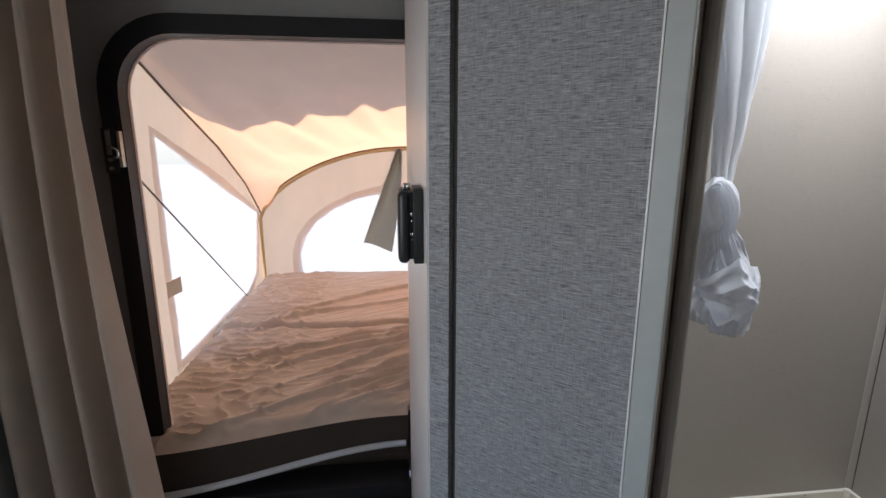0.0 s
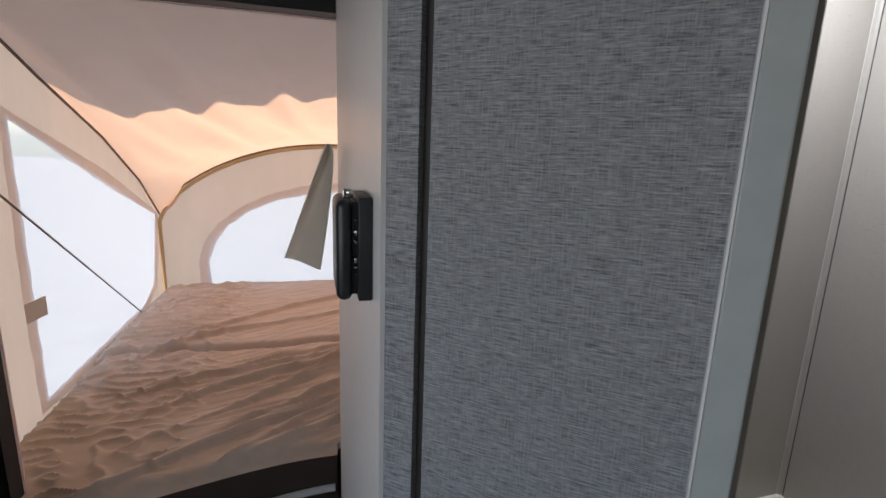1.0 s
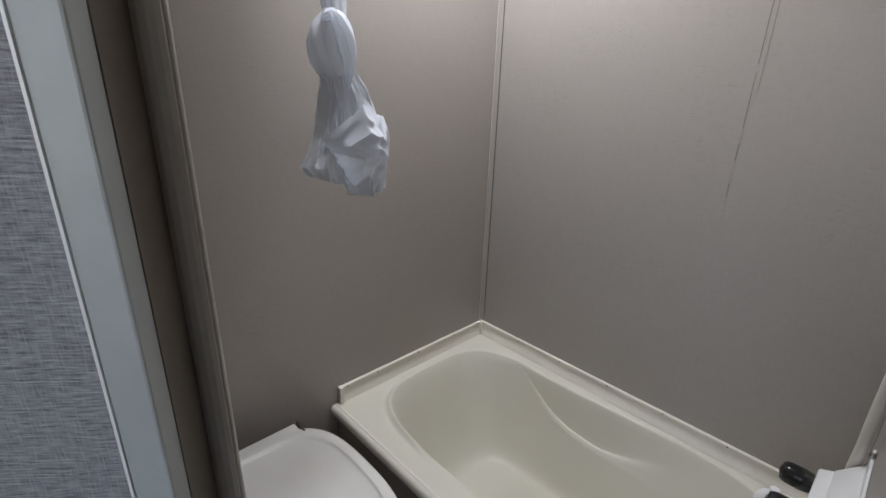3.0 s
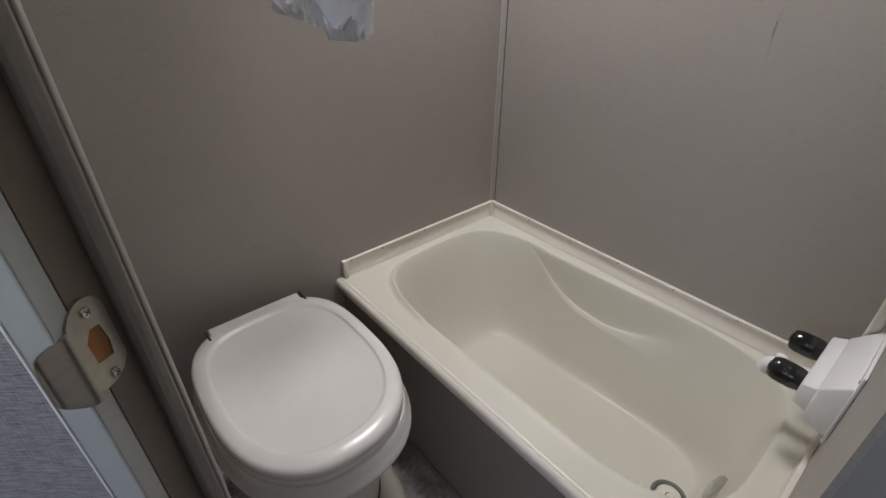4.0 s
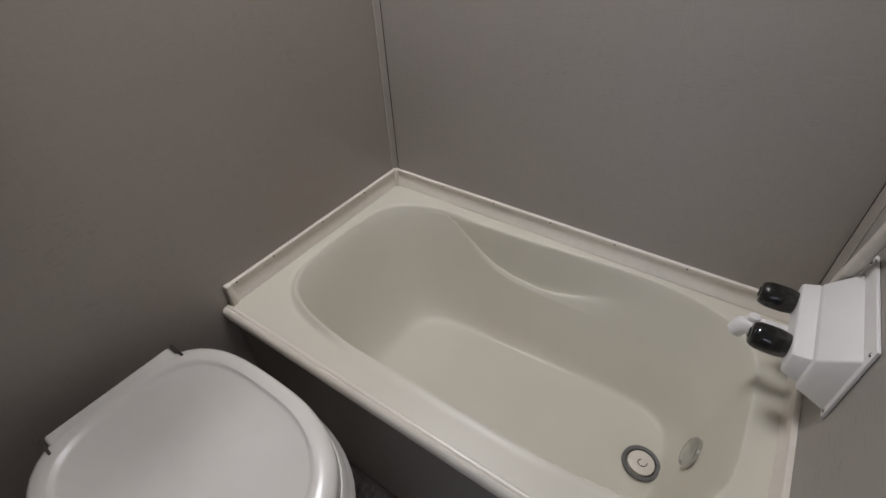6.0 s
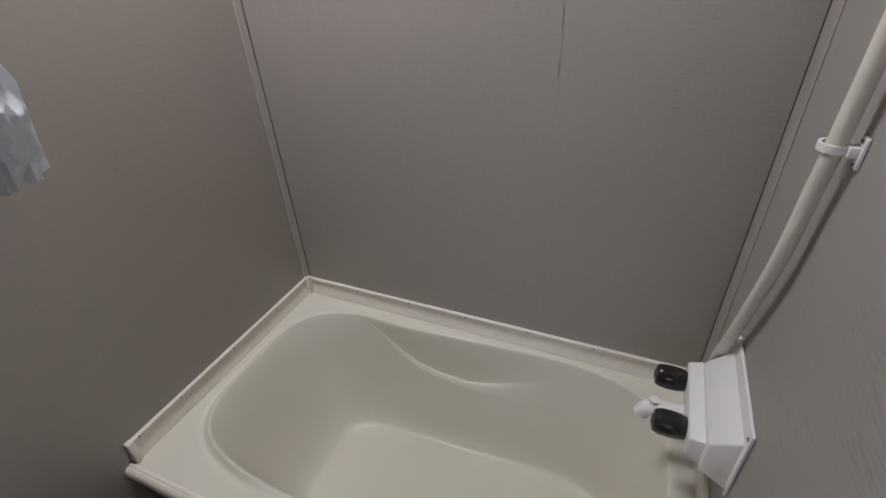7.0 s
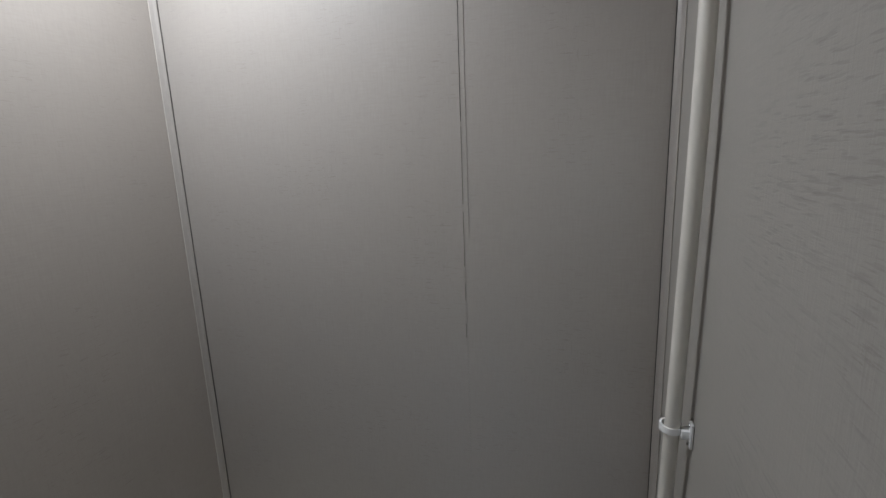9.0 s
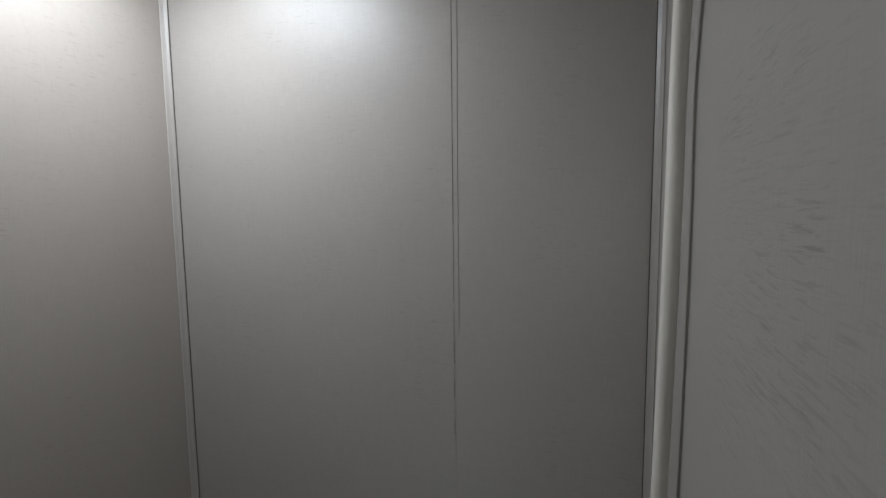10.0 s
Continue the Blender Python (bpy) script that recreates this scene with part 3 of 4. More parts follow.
    cap = [[c + Vector((math.cos(a) * q, math.sin(a) * q, h)) for a in [math.pi * k / 12 for k in range(24)]] for q, h in ((0.0285, 0.000), (0.0285, 0.004), (0.026, 0.0058), (0.006, 0.0062))]
    part("stopper", loft(cap), FLANGE, drain, "cream rubber stopper")
    pts = [c + Vector((0.011 * math.cos(a) * (0.4 + a / 7), 0.011 * math.sin(a) * (0.4 + a / 7), 0.0066)) for a in [0.4 + 0.33 * k for k in range(15)]]
    part("ring_pull", tube(pts, 0.0011, 6), DARKGAP, drain)
    o = Vector((-0.273, -0.960, 0.262))
    od = Vector((0, 0.96, 0.28)).normalized()
    os_, ou = Vector((1, 0, 0)), Vector((0, -0.28, 0.96))
    rings = [[o + od * h + (os_ * math.cos(t) + ou * math.sin(t)) * q for t in [math.pi * k / 14 for k in range(28)]] for q, h in ((0.034, -0.004), (0.034, 0.003), (0.030, 0.006), (0.010, 0.008))]
    part("overflow", loft(rings), CHROME, tub, "steel overflow plate")
    return tub


make_tub()


def make_flange():
    z0, z1 = rim + 0.001, 0.500
    short = thing("tub_surround_strip", (-0.3, -0.005, rim), "cream plastic strip sealing the tub to the end wall", "trim strip", "tub sealing strips")
    prof = [(0.0, z0), (-0.010, z0), (-0.010, z0 + 0.004), (-0.0055, z0 + 0.010), (-0.0050, z1 - 0.010), (-0.0085, z1 - 0.0065), (-0.0085, z1 - 0.001), (-0.006, z1), (0.0, z1)]
    part("strip", loft([[(x, d - 0.0005, z) for d, z in prof] for x in (-0.598, -0.3, -0.004)]), FLANGE, short)
    part("end_cap", boxed(-0.604, -0.0165, z0, -0.590, -0.0006, z1 + 0.003, 0.0022), FLANGE, short, "cream end cap")
    for x in (-0.575, -0.47, -0.31, -0.15):
        screw("screw", (x, -0.0090, z1 - 0.004), (0, -1, 0.1), short, 0.0026, STEEL)
    long = thing("tub_surround_strip", (-0.005, -0.5, rim), "cream plastic strip sealing the tub to the side wall", "trim strip", "tub sealing strips")
    part("strip", loft([[(d - 0.0005, y, z) for d, z in prof] for y in (-1.056, -0.5, -0.004)]), FLANGE, long)
    part("corner_cap", boxed(-0.0165, -0.0165, z0, -0.0006, -0.0006, z1 + 0.003, 0.0025), FLANGE, long, "cream corner cap")
    for y in (-0.18, -0.343, -0.506, -0.668, -0.828, -0.985):
        screw("screw", (-0.0090, y, z1 - 0.004), (-1, 0, 0.1), long, 0.0026, STEEL)
    end = thing("tub_surround_strip", (-0.35, -1.055, rim), "cream plastic strip sealing the tub to the faucet wall", "trim strip", "tub sealing strips")
    part("strip", loft([[(x, -1.0595 - d, z) for d, z in prof] for x in (-0.600, -0.3, -0.004)]), FLANGE, end)


make_flange()


def make_faucet():
    """Boxed tub faucet on the wall: flange plate, stepped housing, two knobs, spout with diverter."""
    f = thing("tub_faucet", (-0.21, -1.06, 0.60), "white boxed tub faucet with two smoked knobs", "faucet")
    w = -1.06

    def block(levels):
        return loft([[(a, y, c) for a, c in ((x0, z0), (x1, z0), (x1, z1), (x0, z1))] for y, x0, x1, z0, z1 in levels])

    def soft(bm, b):
        bmesh.ops.bevel(bm, geom=bm.edges[:], offset=b, segments=2, affect="EDGES", profile=0.5)
        return bm

    part("plate", soft(block([(w + 0.0005, -0.350, -0.139, 0.590, 0.734), (w + 0.0055, -0.350, -0.139, 0.590, 0.734)]), 0.0016), WHITE, f, "thin white wall plate")
    part("housing", soft(block([(w + 0.004, -0.341, -0.148, 0.594, 0.706), (w + 0.041, -0.322, -0.144, 0.597, 0.661)]), 0.003), WHITE, f, "white tapering housing")
    part("front_block", soft(block([(w + 0.039, -0.314, -0.136, 0.599, 0.654), (w + 0.063, -0.305, -0.133, 0.601, 0.642)]), 0.003), WHITE, f)
    for x in (-0.268, -0.162):
        c = Vector((x, w + 0.062, 0.620))
        rings = []
        for y, q in ((0.0, 0.0175), (0.003, 0.0195), (0.014, 0.0215), (0.028, 0.0220), (0.040, 0.0215), (0.047, 0.0195), (0.0515, 0.0165), (0.053, 0.011)):
            ring = []
            for k in range(48):
                a = 2 * math.pi * k / 48
                rr = q * (1 + (0.030 * abs(math.cos(5 * a)) - 0.015 if 0.002 < y < 0.05 else 0))
                ring.append(c + Vector((rr * math.cos(a), y, rr * math.sin(a))))
            rings.append(ring)
        knob = part("knob", loft(rings), SMOKE, f, "smoked fluted acrylic knob")
        part("stem", tube([c + Vector((0, y, 0)) for y in (0.001, 0.016, 0.022, 0.040, 0.047)], [0.0070, 0.0075, 0.0140, 0.0165, 0.0130], 14), BLACK, knob)
        part("cap", tube([c + Vector((0, 0.0475, 0)), c + Vector((0, 0.0545, 0))], 0.008, 14), SMOKE, knob)
    sp = spline([(-0.214, w + 0.050, 0.592), (-0.213, w + 0.090, 0.588), (-0.211, w + 0.118, 0.580), (-0.210, w + 0.126, 0.562)], 6)
    spout = part("spout", tube(sp, [0.017 - 0.003 * i / (len(sp) - 1) for i in range(len(sp))], 16), WHITE, f, "white tub spout")
    part("diverter", tube([(-0.211, w + 0.110, 0.585), (-0.211, w + 0.110, 0.600), (-0.211, w + 0.110, 0.6015), (-0.211, w + 0.110, 0.606)], [0.005, 0.005, 0.0095, 0.0085], 14), WHITE, spout, "diverter pin")
    for x, z in ((-0.342, 0.720), (-0.147, 0.724), (-0.345, 0.600)):
        screw("screw", (x, w + 0.0048, z), (0, 1, 0), f, 0.0035)
    return f


make_faucet()

# shower hose up the faucet wall, with its clip
hose = thing("shower_hose", (-0.20, -1.04, 0.72), "ivory plastic shower hose clipped up the wall", "hose")
hp = spline([(-0.122, -1.046, 0.560), (-0.113, -1.042, 0.610), (-0.120, -1.040, 0.665), (-0.150, -1.040, 0.735), (-0.190, -1.038, 0.830), (-0.230, -1.037, 0.945), (-0.247, -1.037, 1.060), (-0.254, -1.037, 1.115),
             (-0.262, -1.038, 1.240), (-0.272, -1.039, 1.400), (-0.276, -1.040, 1.560), (-0.272, -1.041, 1.700), (-0.292, -1.040, 1.800), (-0.335, -1.035, 1.900), (-0.40, -1.03, 1.99)], 10)
part("tube", tube([(x - 0.004, y, z) for x, y, z in hp], 0.0098, 14), HOSE, hose, "smooth ivory hose")
clip = thing("hose_clip", (-0.26, -1.06, 1.105), "white plastic pipe clip screwed to the wall", "clip")
ca = [(-0.254 + 0.0155 * math.cos(a), -1.037 + 0.0155 * math.sin(a)) for a in [radians(-60 + 22 * k) for k in range(15)]]
cr = [(-0.254 + 0.0125 * math.cos(a), -1.037 + 0.0125 * math.sin(a)) for a in [radians(-60 + 22 * k) for k in range(15)]]
part("ring", loft([[(x, y, 1.1045), (x, y, 1.1135), (xx, yy, 1.1135), (xx, yy, 1.1045)] for (x, y), (xx, yy) in zip(ca, cr)]), WHITE, clip, "open white ring")
part("foot", boxed(-0.276, -1.0595, 1.092, -0.262, -1.0555, 1.126, 0.0012), WHITE, clip)
part("arm", boxed(-0.272, -1.057, 1.103, -0.258, -1.046, 1.115, 0.0015), WHITE, clip)
screw("screw", (-0.269, -1.0557, 1.096), (0, 1, 0), clip, 0.003)
screw("screw", (-0.269, -1.0557, 1.122), (0, 1, 0), clip, 0.003)


def lid_outline(grow=0.0, n=64):
    """Plan of the toilet lid: straight back, full cheeks, round front."""
    pts = []
    cx, cy = -0.881, -0.315
    for k in range(n):
        a = 2 * math.pi * k / n
        c, s = math.cos(a), math.sin(a)
        rx = 0.181 + grow
        ry = (0.234 if s < 0 else 0.237) + grow
        p = 2.35 if s < 0 else 3.3
        q = (abs(c) ** p + abs(s) ** p) ** (-1 / p)
        pts.append((cx + rx * q * c, cy + ry * q * s))
    return pts


def make_toilet():
    t = thing("toilet", (-0.878, -0.3, 0.0), "white plastic camper toilet with closed lid", "toilet")
    cx, cy = -0.881, -0.315

    def ring(scale, z, dx=0.0, dy=0.0, grow=0.0):
        return [(cx + dx + (x - cx) * scale, cy + dy + (y - cy) * scale, z) for x, y in lid_outline(grow)]

    tilt = lambda r: [(x, y, z + (y + 0.07) * 0.02) for x, y, z in r]
    # lid: domed rim, moulded recess in its middle
    part("lid", loft([tilt(ring(*q)) for q in ((0.985, 0.494), (1.0, 0.499), (1.0, 0.508), (0.985, 0.5155), (0.955, 0.5195), (0.90, 0.5215), (0.862, 0.5222), (0.845, 0.5216), (0.828, 0.5178), (0.808, 0.5160), (0.45, 0.5166), (0.05, 0.5172))]),
         TOILET, t, "glossy white lid with a moulded recess")
    # hinge block between two notches at the back
    hb = boxed(-0.986, -0.118, 0.497, -0.770, -0.074, 0.5195, 0.006, 3)
    part("hinge_block", hb, TOILET, t)
    for x in (-0.9905, -0.7655):
        part("notch", boxed(x - 0.0022, -0.118, 0.508, x + 0.0022, -0.078, 0.5222, 0.0008), DARKGAP, t)
    part("seat", loft([ring(*q) for q in ((0.95, 0.470), (0.985, 0.471), (1.000, 0.476), (0.998, 0.484), (0.975, 0.491), (0.94, 0.4925))]), TOILET, t, "white seat ring")
    part("bowl_rim", loft([ring(*q) for q in ((0.90, 0.408), (1.0, 0.412), (1.050, 0.418), (1.070, 0.427), (1.069, 0.434), (1.050, 0.441), (1.034, 0.452), (1.024, 0.464), (1.008, 0.4705), (0.94, 0.4715))]), TOILET, t, "flared white bowl rim with a rolled bead")
    part("bowl", loft([ring(*q) for q in ((0.70, 0.110, 0, 0.02), (0.74, 0.20, 0, 0.02), (0.78, 0.30, 0, 0.015), (0.84, 0.36, 0, 0.01), (0.93, 0.407), (0.80, 0.41))]), TOILET, t, "tapering white bowl")
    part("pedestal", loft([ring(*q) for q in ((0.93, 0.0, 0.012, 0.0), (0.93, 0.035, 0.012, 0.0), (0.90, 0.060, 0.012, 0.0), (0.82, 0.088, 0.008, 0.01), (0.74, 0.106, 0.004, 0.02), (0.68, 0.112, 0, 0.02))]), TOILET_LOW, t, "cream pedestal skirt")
    part("shadow_joint", loft([ring(*q) for q in ((0.69, 0.108, 0, 0.02), (0.718, 0.112, 0, 0.02), (0.69, 0.116, 0, 0.02))]), DARKGAP, t)
    return t


make_toilet()


def ridged(p):
    return 1 - abs(noise.noise(p)) * 2


def along(pts, u):
    """A place at the share u of a polyline."""
    k = min(max(u, 0.0), 0.9999) * (len(pts) - 1)
    i = int(k)
    a, b = Vector(pts[i]), Vector(pts[i + 1])
    return a + (b - a) * (k - i)


def pleated(points, radii, folds, amp, turn, flat=0.85, n=96):
    """Gathered film along a line: rings with sharp pleats that turn on the way."""
    pts = spline(points, 6)
    rings = []
    for i, p in enumerate(pts):
        v = i / (len(pts) - 1)
        k = v * (len(radii) - 1)
        j = min(int(k), len(radii) - 2)
        r = radii[j] + (radii[j + 1] - radii[j]) * (k - j)
        d = (pts[min(i + 1, len(pts) - 1)] - pts[max(i - 1, 0)]).normalized()
        s = (Vector((1, 0, 0)) - d * d.x).normalized()
        w = d.cross(s)
        ring = []
        for q in range(n):
            a = 2 * math.pi * q / n
            f = 1 - abs(math.sin(folds * 0.5 * (a + turn * v))) ** 0.7
            g = noise.noise(Vector((math.cos(a) * 2.5, math.sin(a) * 2.5, v * 4 + folds)))
            e = r * (1 - amp * f + 0.22 * g)
            ring.append(p + s * (e * math.cos(a)) + w * (e * flat * math.sin(a)))
        rings.append(ring)
    return loft(rings)


def make_shower_curtain():
    """White plastic shower curtain gathered, tied in a knot, with loose crumpled tails."""
    c = thing("shower_curtain", (-0.66, -0.15, 1.1), "white plastic shower curtain tied in a knot", "curtain")
    # shrunk about the camera's viewpoint, so that its outline still fits the view
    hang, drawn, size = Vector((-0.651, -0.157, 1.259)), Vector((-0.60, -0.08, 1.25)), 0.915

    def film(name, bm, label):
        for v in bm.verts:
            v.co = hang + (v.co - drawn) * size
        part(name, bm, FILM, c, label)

    # flare at the top, above the view, is widened to shade the end wall
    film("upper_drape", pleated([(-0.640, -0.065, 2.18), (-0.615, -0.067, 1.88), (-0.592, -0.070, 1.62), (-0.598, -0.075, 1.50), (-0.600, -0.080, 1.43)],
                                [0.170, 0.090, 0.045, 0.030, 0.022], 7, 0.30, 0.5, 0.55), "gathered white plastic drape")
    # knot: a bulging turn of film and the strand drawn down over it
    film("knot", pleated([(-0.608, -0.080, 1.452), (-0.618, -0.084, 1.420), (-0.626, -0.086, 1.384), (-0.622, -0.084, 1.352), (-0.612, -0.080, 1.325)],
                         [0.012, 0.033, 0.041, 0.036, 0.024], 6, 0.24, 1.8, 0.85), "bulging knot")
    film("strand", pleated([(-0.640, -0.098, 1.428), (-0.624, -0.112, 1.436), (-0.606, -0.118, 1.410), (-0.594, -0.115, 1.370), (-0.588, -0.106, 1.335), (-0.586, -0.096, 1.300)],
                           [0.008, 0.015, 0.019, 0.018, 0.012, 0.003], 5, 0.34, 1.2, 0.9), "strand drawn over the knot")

    def hanging(left, right, folds, deep, seed):
        def f(u, v):
            a, b = along(left, v), along(right, v)
            p = a + (b - a) * u
            r = ridged(Vector((u * folds, v * 1.6, seed)))
            p.y += -deep * (0.3 + v) * math.sin(math.pi * u) * 0.8 - deep * (0.4 + 0.8 * v) * (r - 0.5) + 0.006 * noise.noise(Vector((u * 14, v * 9, seed)))
            return p
        return f

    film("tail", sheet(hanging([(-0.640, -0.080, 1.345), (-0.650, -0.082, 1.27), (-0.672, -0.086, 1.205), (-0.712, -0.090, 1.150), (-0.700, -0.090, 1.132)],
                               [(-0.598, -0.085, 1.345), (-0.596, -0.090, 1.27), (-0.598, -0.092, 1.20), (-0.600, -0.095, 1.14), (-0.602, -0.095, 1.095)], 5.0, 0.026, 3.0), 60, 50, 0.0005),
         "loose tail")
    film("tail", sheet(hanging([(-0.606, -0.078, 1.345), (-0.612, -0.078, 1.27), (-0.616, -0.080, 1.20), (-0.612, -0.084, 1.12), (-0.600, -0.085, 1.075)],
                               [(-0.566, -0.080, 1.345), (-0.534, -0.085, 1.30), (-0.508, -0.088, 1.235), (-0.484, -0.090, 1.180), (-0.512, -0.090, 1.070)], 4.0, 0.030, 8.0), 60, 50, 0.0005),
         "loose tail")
    edge_top = [(-0.660, -0.105, 1.208), (-0.630, -0.115, 1.232), (-0.584, -0.120, 1.274), (-0.548, -0.115, 1.252), (-0.515, -0.110, 1.245), (-0.484, -0.100, 1.190)]
    edge_low = [(-0.652, -0.105, 1.172), (-0.628, -0.110, 1.145), (-0.600, -0.105, 1.100), (-0.560, -0.100, 1.088), (-0.530, -0.100, 1.070), (-0.496, -0.098, 1.078)]

    def lobe(u, v):
        # crumpled flap folded back up on itself, with a few hard creases
        a, b = along(edge_top, u), along(edge_low, u)
        p = a + (b - a) * v
        e = math.sin(math.pi * u) * math.sin(math.pi * (0.12 + 0.80 * v))
        r1 = ridged(Vector((u * 3.2 + 0.8 * v, v * 2.1, 5.0)))
        r2 = ridged(Vector((u * 6.5 - v * 2.0, v * 5.0 + u, 1.0)))
        p.y -= 0.034 * e + (0.024 * r1 + 0.009 * r2) * (0.15 + 0.85 * e)
        p.x += 0.008 * r2 * e
        return p

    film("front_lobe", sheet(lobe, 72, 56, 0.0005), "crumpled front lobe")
    return c


make_shower_curtain()

# strike plate on the latch-side jamb
strike = thing("strike_plate", tuple(on_slant(DOOR_S, -0.02, 1.04)), "dull metal strike plate on the door jamb", "strike plate")


def jamb_place(d, z, out=0.0):
    """A place on the jamb's face: d out of the wall's face (negative is inwards), out of the jamb by out."""
    return on_slant(DOOR_S + out, d, z)


def plate_outline():
    pts = []
    for k in range(9):
        a = radians(20 + 140 * k / 8)
        pts.append((-0.0175 + 0.0165 * math.cos(a), 1.058 + 0.0175 * math.sin(a)))
    pts += [(-0.034, 1.025)]
    for k in range(5):
        a = radians(200 + 140 * k / 4)
        pts.append((-0.0175 + 0.0165 * math.cos(a), 1.024 + 0.010 * math.sin(a)))
    return pts


hole = [(-0.0245, 1.030), (-0.0115, 1.034), (-0.0105, 1.050), (-0.0165, 1.056), (-0.0240, 1.054), (-0.0265, 1.040)]
part("plate", holed(plate_outline(), hole, lambda d, z: jamb_place(d, z, 0.0004), U * 0.0014), STEEL, strike)
lip = sheet(lambda u, v: jamb_place(-0.002 + 0.015 * v, 1.014 + (0.052 - 0.022 * v * v) * u + 0.011 * v * v, 0.0018 - 0.016 * smooth01(v) * 1.0 + 0.004 * v), 10, 10, 0.0012)
part("lip", lip, STEEL, strike, "curved lip of the plate")
part("socket", loft([[jamb_place(d, z, o) for d, z in hole] for o in (0.0003, 0.0006)]), WOODHOLE, strike, "raw wood in the latch hole")
for z in (1.067, 1.020):
    screw("screw", jamb_place(-0.0185, z, 0.0016), U, strike, 0.0036)

# bathroom door, swung wide open against the cabin wall
door = thing("door_1", tuple(on_slant(DOOR_R + 0.02, 0.01)), "open dark walnut bathroom door", "door", "", "structure")
H = on_slant(DOOR_R + 0.028, 0.012)
away = Vector((-0.07, -0.998, 0)).normalized()
side = Vector((away.y, -away.x, 0))


def leaf(a0, b0, z0, a1, b1, z1, bev=0.0):
    bm = boxed(a0, b0, z0, a1, b1, z1, bev)
    for v in bm.verts:
        p = H + away * v.co.x + side * v.co.y
        v.co = Vector((p.x, p.y, v.co.z))
    return bm


part("leaf", leaf(0.0, 0.0, 0.015, 0.545, 0.028, 1.905, 0.002), DARKWOOD, door, "dark walnut door leaf", False)
part("knob", leaf(0.49, 0.03, 1.02, 0.52, 0.06, 1.05, 0.008), STEEL, door)

# ---------------------------------------------------------------- bunk tent
TX0, TX1, TY, BED = -2.07, -0.40, 1.54, 0.80


def roof_z(x):
    """Height of the arched hoop at the tent's outer end."""
    a = min(max((x - TX0) / (TX1 - TX0), 0.0), 1.0)
    e = min(a, 1 - a) * 2
    return 1.165 + 0.345 * (1 - (1 - min(e * 1.02, 1.0)) ** 2.1) ** 0.75


seam = [(0.058, 1.80), (0.372, 1.765), (0.602, 1.665), (0.974, 1.515), (1.30, 1.345), (TY, 1.165)]


def seam_z(y):
    for (a, za), (b, zb) in zip(seam, seam[1:]):
        if a <= y <= b:
            return za + (zb - za) * (y - a) / (b - a)
    return seam[-1][1]


def roof_point(u, v):
    x, y = TX0 - 0.004 + (TX1 - TX0 + 0.008) * u, 0.058 + (TY - 0.058) * v
    e = min(u, 1 - u) * 2
    z = 1.80 + (roof_z(x) - 1.80) * v - 0.045 * math.sin(math.pi * v) * min(e * 3, 1)
    k = smooth01(1 - e * 5.0)
    z = z * (1 - k) + seam_z(y) * k
    hang = math.sin(math.pi * v) * min(e * 4, 1)
    z += hang * (0.009 * math.sin(x * 36 - 9 * v + 0.8 * math.sin(5 * v)) + 0.004 * math.sin(x * 61 - 14 * v + 1) + 0.006 * math.sin(x * 9 - 14 * v))
    return Vector((x, y, z))


bunk = thing("bunk_tent", (-1.3, 0.8, 0.7), "peach canvas fold-out bunk tent with clear windows", "tent")
part("roof", sheet(roof_point, 150, 60), TENT, bunk, "sunlit peach canvas roof")


def wall_with_window(outer, hole_pts, place, mat_wall, parent, tag):
    bm = bmesh.new()
    edges = []
    for lp in (outer, hole_pts):
        vs = [bm.verts.new(place(a, b)) for a, b in lp]
        edges += [bm.edges.new((vs[i], vs[(i + 1) % len(vs)])) for i in range(len(vs))]
    bmesh.ops.triangle_fill(bm, edges=edges, use_beauty=True)
    w = part("canvas_wall", bm, mat_wall, parent, tag, False)
    # hem strip round the window, slightly proud, with puckered edge
    cx = sum(a for a, b in hole_pts) / len(hole_pts)
    cz = sum(b for a, b in hole_pts) / len(hole_pts)
    rings = []
    rnd = random.Random(7)
    for i, (a, b) in enumerate(hole_pts):
        da, db = a - cx, b - cz
        l = math.hypot(da, db)
        k = 0.004 * rnd.uniform(-1, 1)
        ia, ib = a - da / l * (0.012 + k), b - db / l * (0.012 + k)
        oa, ob = a + da / l * 0.038, b + db / l * 0.038
        rings.append((place(ia, ib, 0.004), place(oa, ob, 0.005 + k * 0.5)))
    bm = bmesh.new()
    vs = [(bm.verts.new(p), bm.verts.new(q)) for p, q in rings]
    for i in range(len(vs)):
        p, q = vs[i], vs[(i + 1) % len(vs)]
        bm.faces.new((p[0], p[1], q[1], q[0]))
    part("window_hem", bm, HEM, w, "puckered pale window hem")
    bm = bmesh.new()
    bm.faces.new([bm.verts.new(place(a, b, -0.002)) for a, b in hole_pts])
    bmesh.ops.triangulate(bm, faces=bm.faces[:])
    pane = part("window_pane", bm, VINYL, w, "clear vinyl window", False)
    pane.visible_shadow = False
    return w


def dense(pts, step=0.03):
    out = []
    for (a, b), (c, d) in zip(pts, pts[1:] + pts[:1]):
        n = max(int(math.hypot(c - a, d - b) / step), 1)
        out += [(a + (c - a) * k / n, b + (d - b) * k / n) for k in range(n)]
    return out


left_outer = dense([(0.058, 0.70), (TY, 0.70), (TY, 1.15)] + seam[::-1][1:], 0.05)
left_hole = dense([(0.455, 0.80), (1.24, 0.80), (1.40, 0.86), (1.50, 1.165), (0.452, 1.545)], 0.035)
wall_with_window(left_outer, left_hole, lambda a, b, o=0.0: (TX0 + o, a, b), TENTWALL, bunk, "peach side wall with a slanted window")
right_outer = dense([(0.058, 0.70), (TY, 0.70), (TY, 1.15)] + seam[::-1][1:], 0.05)
